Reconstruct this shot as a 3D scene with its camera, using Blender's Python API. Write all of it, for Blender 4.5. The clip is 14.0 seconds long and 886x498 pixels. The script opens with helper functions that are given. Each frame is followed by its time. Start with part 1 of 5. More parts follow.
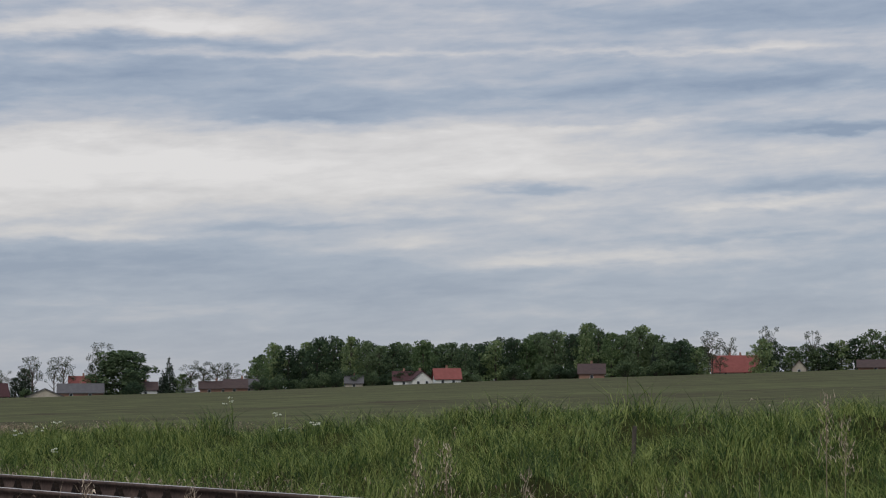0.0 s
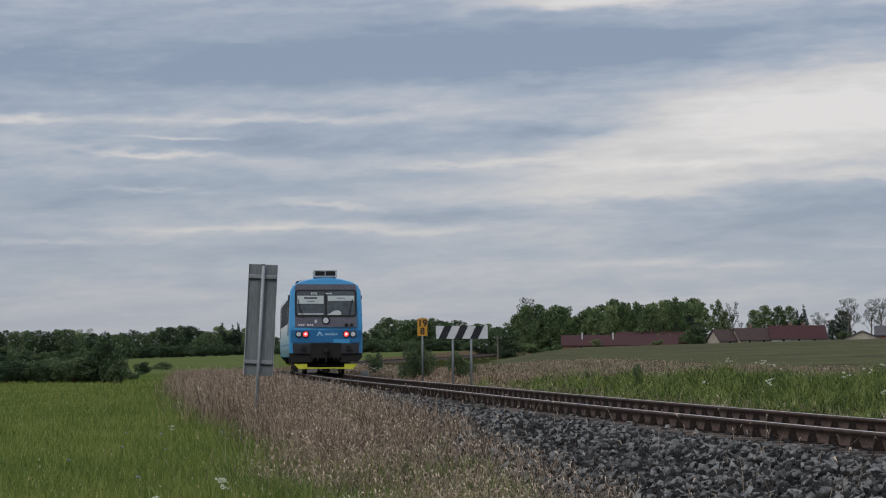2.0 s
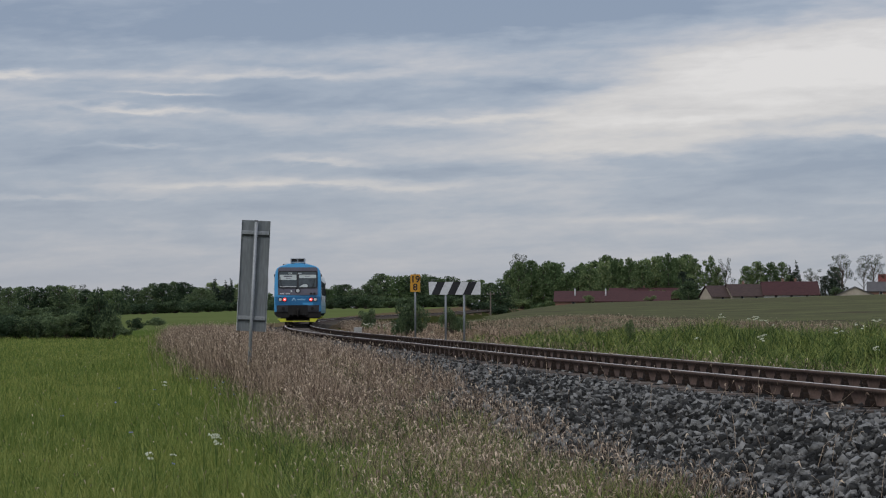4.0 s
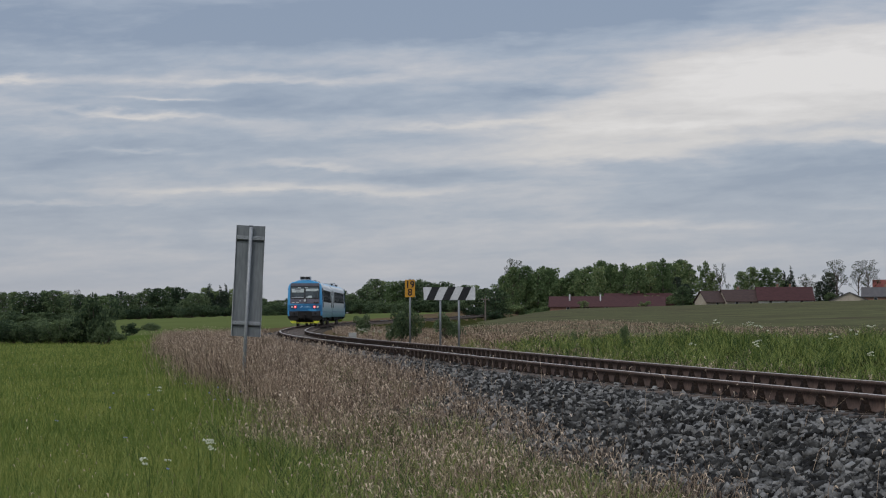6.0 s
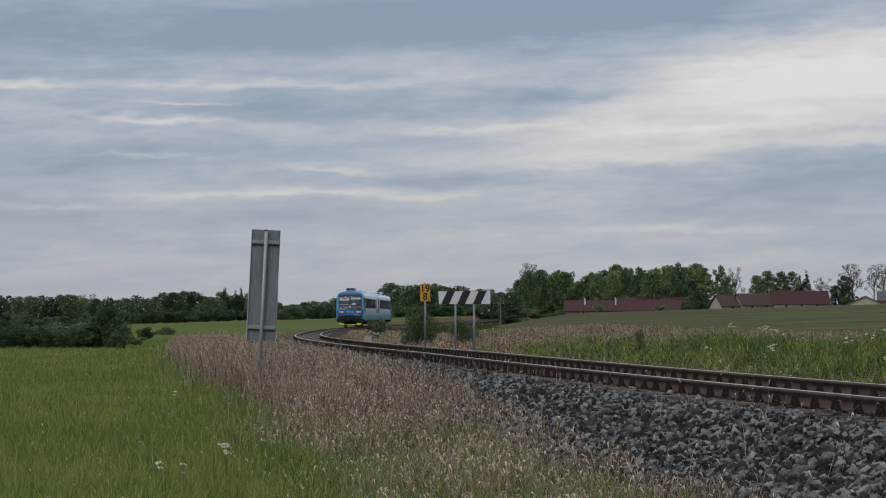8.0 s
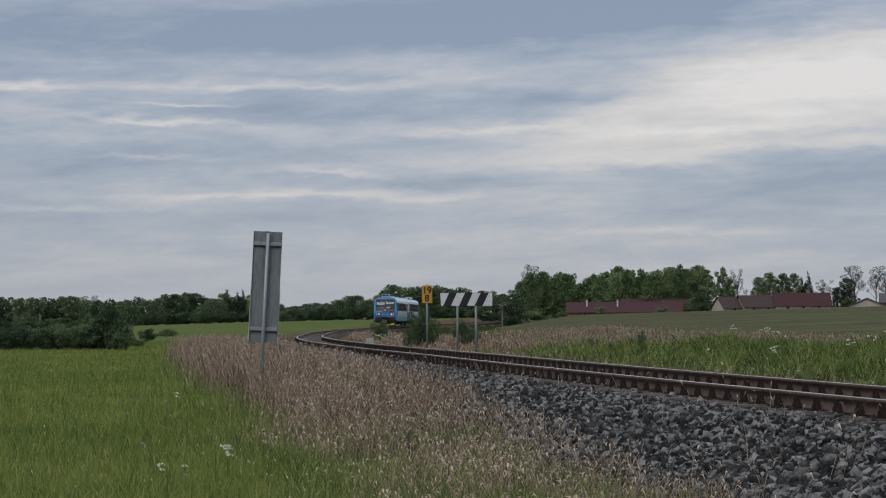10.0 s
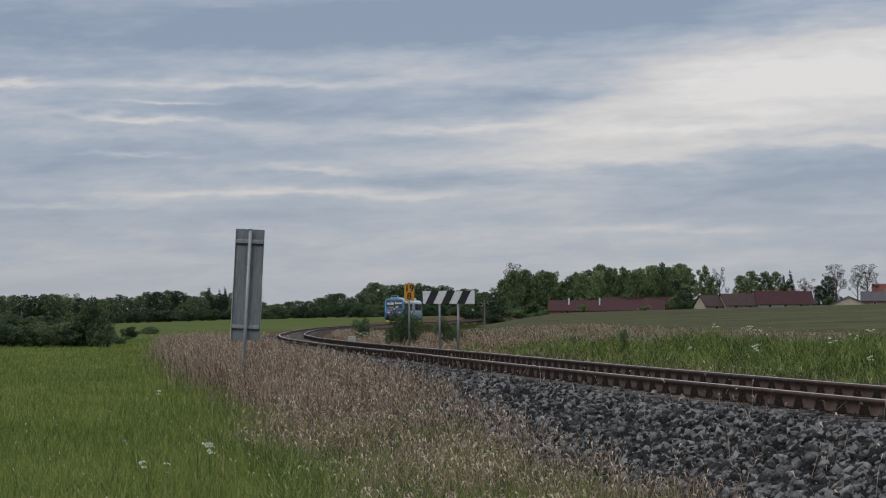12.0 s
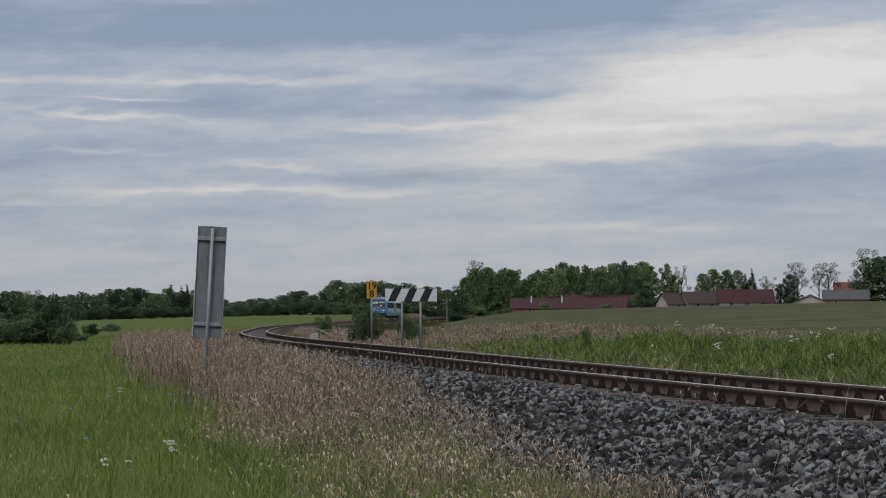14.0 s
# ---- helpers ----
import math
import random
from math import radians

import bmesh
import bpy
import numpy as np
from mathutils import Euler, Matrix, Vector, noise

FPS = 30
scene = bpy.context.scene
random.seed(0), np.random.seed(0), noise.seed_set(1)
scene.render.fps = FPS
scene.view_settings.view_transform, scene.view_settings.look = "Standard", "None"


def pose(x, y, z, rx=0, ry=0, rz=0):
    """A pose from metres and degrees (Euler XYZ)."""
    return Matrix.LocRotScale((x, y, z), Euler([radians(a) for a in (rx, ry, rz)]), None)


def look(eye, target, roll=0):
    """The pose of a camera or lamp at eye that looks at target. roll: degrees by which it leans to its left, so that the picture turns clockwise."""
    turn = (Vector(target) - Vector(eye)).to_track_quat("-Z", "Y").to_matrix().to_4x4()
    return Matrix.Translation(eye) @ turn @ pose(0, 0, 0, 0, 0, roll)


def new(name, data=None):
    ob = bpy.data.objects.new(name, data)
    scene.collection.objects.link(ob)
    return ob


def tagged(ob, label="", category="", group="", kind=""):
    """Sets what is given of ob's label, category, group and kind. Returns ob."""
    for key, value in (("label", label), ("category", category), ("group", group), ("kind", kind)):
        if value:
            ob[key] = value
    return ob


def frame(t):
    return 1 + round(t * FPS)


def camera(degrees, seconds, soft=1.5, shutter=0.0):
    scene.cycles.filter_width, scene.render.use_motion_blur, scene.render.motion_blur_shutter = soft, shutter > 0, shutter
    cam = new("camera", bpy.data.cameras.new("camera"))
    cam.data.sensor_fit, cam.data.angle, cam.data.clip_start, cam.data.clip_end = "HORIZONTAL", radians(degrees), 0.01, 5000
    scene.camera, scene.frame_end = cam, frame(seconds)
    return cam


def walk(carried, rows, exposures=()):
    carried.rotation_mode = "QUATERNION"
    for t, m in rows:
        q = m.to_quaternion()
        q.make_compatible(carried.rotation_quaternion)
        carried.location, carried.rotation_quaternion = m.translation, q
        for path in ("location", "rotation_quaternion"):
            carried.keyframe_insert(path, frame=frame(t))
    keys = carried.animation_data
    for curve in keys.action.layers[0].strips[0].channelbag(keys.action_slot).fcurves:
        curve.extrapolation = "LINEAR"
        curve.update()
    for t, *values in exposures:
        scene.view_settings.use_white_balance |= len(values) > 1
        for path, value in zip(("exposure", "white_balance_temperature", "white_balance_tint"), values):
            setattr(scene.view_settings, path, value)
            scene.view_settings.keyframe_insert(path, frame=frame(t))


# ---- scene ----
# The camera: a hand-held long lens beside a railway curve. Rail head is z = 0.
EYE = (0.0, 0.0, 0.702)
cam = camera(21.65, 14.0, soft=1.15)
PATH = [  # seconds, yaw, pitch, roll in degrees
    (0.0, -18.719, 3.953, 0.331),
    (0.1, -16.486, 3.851, 0.340),
    (0.2, -14.056, 3.763, 0.334),
    (0.3, -11.465, 3.698, 0.334),
    (0.4, -8.884, 3.644, 0.330),
    (0.5, -6.421, 3.589, 0.329),
    (0.6, -3.875, 3.540, 0.329),
    (0.7, -2.317, 3.492, 0.329),
    (0.8, -1.565, 3.459, 0.329),
    (0.9, -0.820, 3.427, 0.328),
    (1.0, -0.194, 3.434, 0.330),
    (1.2, 0.730, 3.314, 0.290),
    (1.5, 1.205, 3.166, 0.239),
    (2.0, 1.256, 2.613, 0.170),
    (2.5, 1.162, 1.691, 0.234),
    (3.0, 1.153, 1.505, 0.146),
    (5.5, 0.966, 1.625, 0.225),
    (6.0, 0.948, 1.656, 0.135),
    (6.5, 1.047, 1.631, 0.147),
    (7.0, 1.327, 1.678, 0.110),
    (7.5, 1.326, 1.715, 0.167),
    (8.0, 1.323, 1.758, 0.159),
    (10.5, 1.413, 1.830, 0.124),
    (11.0, 1.569, 1.877, 0.143),
    (11.5, 1.350, 1.822, 0.164),
    (12.0, 0.930, 1.750, 0.091),
    (12.5, 0.454, 1.690, -0.007),
    (13.0, 0.229, 1.626, -0.017),
    (13.5, 0.092, 1.648, 0.004),
    (14.0, -0.000, 1.691, -0.000),
]
SWAY = {0.0: 0.18, 0.1: 0.18, 0.2: 0.18, 0.3: 0.18, 0.4: 0.18, 0.5: 0.17, 0.6: 0.13, 0.7: 0.09, 0.8: 0.05, 0.9: 0.02}  # the body leans over during the pan
walk(cam, [(t, pose(EYE[0] + SWAY.get(t, 0.0), EYE[1], EYE[2], 90 + p, r, y)) for t, y, p, r in PATH])

# ---- world: broken stratus over a pale blue sky ----
DEG = 180 / math.pi


def sky_world():
    world = bpy.data.worlds.new("overcast_sky")
    scene.world = world
    world.use_nodes = True
    nt = world.node_tree
    nt.nodes.clear()
    L = nt.links

    def node(kind, **props):
        n = nt.nodes.new(kind)
        for k, v in props.items():
            n.inputs[k].default_value = v
        return n

    def math_node(op, a, b=None, c=None, clamp=False):
        n = nt.nodes.new("ShaderNodeMath")
        n.operation, n.use_clamp = op, clamp
        for i, v in enumerate((a, b, c)):
            if v is None:
                continue
            if isinstance(v, (int, float)):
                n.inputs[i].default_value = v
            else:
                L.new(v, n.inputs[i])
        return n.outputs[0]

    out = node("ShaderNodeOutputWorld")
    bg = node("ShaderNodeBackground")
    L.new(bg.outputs[0], out.inputs[0])
    tc = node("ShaderNodeTexCoord")
    sep = node("ShaderNodeSeparateXYZ")
    L.new(tc.outputs["Generated"], sep.inputs[0])
    az = math_node("MULTIPLY", math_node("ARCTAN2", sep.outputs[0], sep.outputs[1]), DEG)
    el = math_node("MULTIPLY", math_node("ARCSINE", sep.outputs[2]), DEG)

    def noise_at(sx, sy, ox, scale, detail, rough, distort=0.0, tilt=0.0):
        comb = node("ShaderNodeCombineXYZ")
        L.new(math_node("MULTIPLY", az, sx), comb.inputs[0])
        e2 = math_node("ADD", el, math_node("MULTIPLY", az, tilt))
        L.new(math_node("MULTIPLY", e2, sy), comb.inputs[1])
        comb.inputs[2].default_value = ox
        nz = node("ShaderNodeTexNoise", Scale=scale, Detail=detail, Roughness=rough, Distortion=distort)
        L.new(comb.outputs[0], nz.inputs["Vector"])
        return nz.outputs[0]

    wob = math_node("MULTIPLY", math_node("SUBTRACT", noise_at(0.22, 0.9, 3.1, 1.0, 5, 0.6), 0.5), 0.95)
    wob2 = math_node("MULTIPLY", math_node("SUBTRACT", noise_at(0.8, 2.6, 8.1, 1.0, 4, 0.55), 0.5), 0.34)
    elw = math_node("ADD", math_node("ADD", el, wob), wob2)
    # Cloud banks: azimuth, elevation, half length, height above and below, tilt, strength.
    high_dark = (
        (-4.5, 7.15, 9.5, 1.1, 0.55, 0.035, -0.58), (3.2, 7.5, 3.6, 0.5, 0.30, 0.13, -0.36), (9.5, 8.2, 5.0, 0.30, 0.20, 0.05, -0.22),
        (1.3, 5.55, 2.0, 0.20, 0.16, 0.04, -0.42), (-4.0, 5.15, 4.5, 0.25, 0.22, 0.02, -0.20), (-7.0, 4.25, 5.0, 0.20, 0.20, 0.0, -0.18),
        (-5.0, 2.55, 6.5, 0.35, 0.30, 0.0, -0.18), (9.0, 3.4, 5.5, 0.55, 0.50, 0.0, -0.30), (-1.2, 3.5, 2.2, 0.2, 0.18, 0.0, -0.26),
        (-10.5, 3.8, 2.6, 0.5, 0.30, 0.0, -0.20),
    )
    high_light = (
        (6.2, 5.3, 5.6, 1.25, 1.0, 0.15, 0.52), (9.5, 6.1, 5.0, 0.9, 0.7, 0.05, 0.24), (3.4, 3.85, 2.6, 0.30, 0.13, 0.0, 0.26),
        (2.8, 8.75, 2.8, 0.35, 0.15, 0.03, 0.45), (9.5, 9.35, 4.5, 0.35, 0.22, 0.0, 0.40), (8.8, 4.4, 3.2, 0.16, 0.12, 0.05, 0.22),
        (5.0, 4.75, 3.0, 0.14, 0.10, 0.03, 0.20),
    )
    streaks = (
        (-5.6, 5.85, 3.6, 0.14, 0.11, 0.02, 0.36), (-7.6, 5.33, 1.2, 0.08, 0.06, 0.0, 0.42), (-8.4, 4.85, 2.0, 0.10, 0.07, 0.0, 0.42),
        (-4.2, 3.66, 1.4, 0.13, 0.08, 0.0, 0.38), (-8.6, 4.05, 1.5, 0.09, 0.08, 0.0, 0.30), (-4.6, 3.08, 4.6, 0.16, 0.08, 0.0, 0.30),
        (-12.0, 5.75, 1.3, 0.10, 0.08, 0.02, 0.45), (-10.6, 2.75, 2.6, 0.10, 0.07, 0.0, 0.26), (-0.5, 4.75, 2.4, 0.12, 0.09, 0.05, 0.26),
        (4.5, 2.2, 3.0, 0.12, 0.10, 0.0, 0.18),
    )
    east_dark = (
        (14.5, 7.75, 5.0, 0.55, 0.45, -0.01, -0.26), (15.6, 7.35, 3.0, 0.25, 0.12, 0.02, -0.26), (12.0, 9.0, 4.0, 0.12, 0.12, 0.0, -0.24),
        (27.0, 9.6, 5.0, 0.45, 0.30, 0.0, -0.20), (26.5, 7.95, 5.0, 0.30, 0.22, 0.02, -0.34), (28.6, 6.8, 2.1, 0.20, 0.11, 0.02, -0.60),
        (28.2, 5.4, 2.3, 0.22, 0.15, 0.03, -0.45), (21.0, 5.35, 1.6, 0.12, 0.09, 0.0, -0.36), (19.0, 3.0, 11.0, 0.65, 0.80, 0.0, -0.17),
        (15.5, 4.55, 3.0, 0.14, 0.14, 0.03, -0.20), (26.0, 4.1, 3.5, 0.18, 0.14, 0.03, -0.26),
    )
    east_light = (
        (18.0, 5.8, 8.5, 1.1, 1.1, 0.02, 0.54), (22.8, 6.9, 4.2, 0.16, 0.35, 0.03, 0.30), (12.6, 9.5, 2.0, 0.40, 0.20, 0.0, 0.45),
        (18.0, 8.4, 9.0, 1.6, 1.2, 0.0, 0.14), (16.0, 8.72, 6.0, 0.10, 0.08, 0.0, 0.24), (25.0, 8.8, 4.0, 0.12, 0.08, 0.01, 0.30), (21.0, 3.55, 1.7, 0.25, 0.18, 0.0, 0.34),
        (24.6, 3.65, 2.4, 0.20, 0.14, 0.02, 0.30), (10.2, 4.25, 2.8, 0.14, 0.10, 0.02, 0.22), (17.8, 4.05, 1.2, 0.2, 0.15, 0.0, 0.24),
        (26.5, 5.0, 2.5, 0.12, 0.10, 0.02, 0.25),
    )
    total = None
    for a, e, ra, above, below, tilt, k in high_dark + high_light + streaks + east_dark + east_light:
        off = math_node("SUBTRACT", az, a)
        da = math_node("DIVIDE", off, ra)
        de = math_node("SUBTRACT", math_node("SUBTRACT", elw, e), math_node("MULTIPLY", off, tilt))
        de = math_node("ADD", math_node("DIVIDE", math_node("MAXIMUM", de, 0.0), above), math_node("DIVIDE", math_node("MINIMUM", de, 0.0), below))
        d2 = math_node("MULTIPLY_ADD", da, da, math_node("MULTIPLY", de, de))
        g = math_node("MULTIPLY", math_node("EXPONENT", math_node("MULTIPLY", d2, -1.0)), k)
        total = g if total is None else math_node("ADD", total, g)
    puff = math_node("SUBTRACT", noise_at(1.3, 4.6, 2.4, 1.0, 5, 0.6, 0.4, -0.05), 0.5)
    streak = math_node("SUBTRACT", noise_at(0.16, 1.1, 1.7, 1.0, 4, 0.55, 0.3, -0.03), 0.5)
    fine = math_node("SUBTRACT", noise_at(0.45, 2.6, 5.2, 1.0, 5, 0.55, 0.4, -0.05), 0.5)
    cover = math_node("ADD", math_node("MULTIPLY", streak, 0.85), math_node("MULTIPLY", fine, 0.50))
    cover = math_node("ADD", cover, math_node("MULTIPLY", puff, 0.26))
    cover = math_node("ADD", math_node("ADD", cover, total), 0.355)
    ramp = nt.nodes.new("ShaderNodeValToRGB")
    e = ramp.color_ramp.elements
    e[0].position, e[0].color = 0.0, (0.215, 0.265, 0.36, 1)
    e[1].position, e[1].color = 1.0, (0.69, 0.66, 0.645, 1)
    for pos, col in ((0.28, (0.305, 0.35, 0.432, 1)), (0.50, (0.425, 0.438, 0.486, 1)), (0.74, (0.575, 0.55, 0.543, 1))):
        x = e.new(pos)
        x.color = col
    L.new(cover, ramp.inputs[0])
    # Thin haze near the horizon.
    haze = node("ShaderNodeMix")
    haze.data_type = "RGBA"
    haze.inputs[7].default_value = (0.383, 0.392, 0.430, 1)
    L.new(ramp.outputs[0], haze.inputs[6])
    hz = math_node("MULTIPLY", math_node("EXPONENT", math_node("MULTIPLY", math_node("MAXIMUM", el, 0.0), -0.42)), 0.8)
    L.new(hz, haze.inputs[0])
    # A little clear sky shows through the thin cloud.
    sky = node("ShaderNodeTexSky")
    sky.sky_type, sky.sun_disc = "NISHITA", False
    sky.sun_elevation, sky.sun_rotation = radians(48), radians(215)
    add = node("ShaderNodeMix")
    add.data_type = "RGBA"
    add.blend_type = "ADD"
    add.inputs[0].default_value = 0.012
    L.new(haze.outputs[2], add.inputs[6])
    L.new(sky.outputs[0], add.inputs[7])
    L.new(add.outputs[2], bg.inputs[0])
    # Overcast skies brighten towards the zenith.
    up = math_node("MAXIMUM", math_node("SUBTRACT", sep.outputs[2], 0.2), 0.0)
    L.new(math_node("ADD", 1.0, math_node("MULTIPLY", up, ZENITH)), bg.inputs[1])


ZENITH = 1.5
sky_world()
sun = new("sun", bpy.data.lights.new("sun", "SUN"))
sun.data.energy, sun.data.angle, sun.data.color = 1.1, radians(18), (1.0, 0.95, 0.88)
sun.matrix_world = look((-30, -45, 60), (0, 0, 0))

# ---- materials ----


def material(name, build):
    m = bpy.data.materials.new(name)
    m.use_nodes = True
    nt = m.node_tree
    build(nt, nt.nodes["Principled BSDF"], nt.links)
    return m


def mottled(name, a, b, scale=4.0, rough=0.8, bump=0.0, metal=0.0, third=None, island=0.0, per_object=0.0, fine=8.0, spec=0.3, stretch=(1, 1, 1), trans=0.0, ior=1.5, lo=0.33, hi=0.67):
    """Two or three colours mixed by coarse and fine noise, with optional relief and variation from piece to piece."""
    def build(nt, p, L):
        tc = nt.nodes.new("ShaderNodeTexCoord")
        mp = nt.nodes.new("ShaderNodeMapping")
        mp.inputs["Scale"].default_value = stretch
        L.new(tc.outputs["Object"], mp.inputs[0])
        n1 = nt.nodes.new("ShaderNodeTexNoise")
        n1.inputs["Scale"].default_value, n1.inputs["Detail"].default_value = scale, 5
        n2 = nt.nodes.new("ShaderNodeTexNoise")
        n2.inputs["Scale"].default_value, n2.inputs["Detail"].default_value = scale * fine, 4
        for n in (n1, n2):
            L.new(mp.outputs[0], n.inputs["Vector"])
        mix = nt.nodes.new("ShaderNodeMath")
        mix.operation = "MULTIPLY_ADD"
        mix.inputs[1].default_value = 0.5
        L.new(n2.outputs[0], mix.inputs[0])
        half = nt.nodes.new("ShaderNodeMath")
        half.operation = "MULTIPLY"
        half.inputs[1].default_value = 0.5
        L.new(n1.outputs[0], half.inputs[0])
        L.new(half.outputs[0], mix.inputs[2])
        fac = mix.outputs[0]
        for amount, kind, socket in ((island, "ShaderNodeNewGeometry", "Random Per Island"), (per_object, "ShaderNodeObjectInfo", "Random")):
            if amount:
                g = nt.nodes.new(kind)
                s = nt.nodes.new("ShaderNodeMath")
                s.operation = "SUBTRACT"
                s.inputs[1].default_value = 0.5
                L.new(g.outputs[socket], s.inputs[0])
                k = nt.nodes.new("ShaderNodeMath")
                k.operation = "MULTIPLY_ADD"
                k.inputs[1].default_value = amount
                L.new(s.outputs[0], k.inputs[0])
                L.new(fac, k.inputs[2])
                fac = k.outputs[0]
        ramp = nt.nodes.new("ShaderNodeValToRGB")
        e = ramp.color_ramp.elements
        e[0].position, e[0].color = lo, (*a, 1)
        e[1].position, e[1].color = hi, (*b, 1)
        if third:
            x = e.new(0.5)
            x.color = (*third, 1)
        L.new(fac, ramp.inputs[0])
        L.new(ramp.outputs[0], p.inputs["Base Color"])
        p.inputs["Roughness"].default_value = rough
        p.inputs["Metallic"].default_value = metal
        p.inputs["Specular IOR Level"].default_value = spec
        p.inputs["IOR"].default_value = ior
        if bump:
            bn = nt.nodes.new("ShaderNodeBump")
            bn.inputs["Strength"].default_value = bump
            bn.inputs["Distance"].default_value = 0.02
            L.new(n2.outputs[0], bn.inputs["Height"])
            L.new(bn.outputs[0], p.inputs["Normal"])
        if trans:
            tr = nt.nodes.new("ShaderNodeBsdfTranslucent")
            L.new(ramp.outputs[0], tr.inputs[0])
            ms = nt.nodes.new("ShaderNodeMixShader")
            ms.inputs[0].default_value = trans
            L.new(p.outputs[0], ms.inputs[1])
            L.new(tr.outputs[0], ms.inputs[2])
            L.new(ms.outputs[0], nt.nodes["Material Output"].inputs[0])
    return material(name, build)


def glowing(name, colour, strength):
    def build(nt, p, L):
        p.inputs["Base Color"].default_value = (*colour, 1)
        p.inputs["Emission Color"].default_value = (*colour, 1)
        p.inputs["Emission Strength"].default_value = strength
        p.inputs["Roughness"].default_value = 0.2
    return material(name, build)


def side_livery():
    """White upper side that fades into pale blue and teal towards the sill, with road dust."""
    def build(nt, p, L):
        tc = nt.nodes.new("ShaderNodeTexCoord")
        sep = nt.nodes.new("ShaderNodeSeparateXYZ")
        L.new(tc.outputs["Object"], sep.inputs[0])
        nz = nt.nodes.new("ShaderNodeTexNoise")
        nz.inputs["Scale"].default_value, nz.inputs["Detail"].default_value = 1.3, 6
        L.new(tc.outputs["Object"], nz.inputs["Vector"])
        h = nt.nodes.new("ShaderNodeMath")
        h.operation = "MULTIPLY_ADD"
        h.inputs[1].default_value = 0.35
        L.new(nz.outputs[0], h.inputs[0])
        L.new(sep.outputs[2], h.inputs[2])
        mr = nt.nodes.new("ShaderNodeMapRange")
        mr.inputs[1].default_value, mr.inputs[2].default_value = 0.8, 3.9
        L.new(h.outputs[0], mr.inputs[0])
        ramp = nt.nodes.new("ShaderNodeValToRGB")
        e = ramp.color_ramp.elements
        e[0].position, e[0].color = 0.05, (0.07, 0.25, 0.33, 1)
        e[1].position, e[1].color = 0.42, (0.70, 0.73, 0.75, 1)
        x = e.new(0.22)
        x.color = (0.26, 0.45, 0.52, 1)
        x = e.new(0.92)
        x.color = (0.72, 0.76, 0.79, 1)
        L.new(mr.outputs[0], ramp.inputs[0])
        L.new(ramp.outputs[0], p.inputs["Base Color"])
        p.inputs["Roughness"].default_value = 0.28
    return material("side_livery", build)


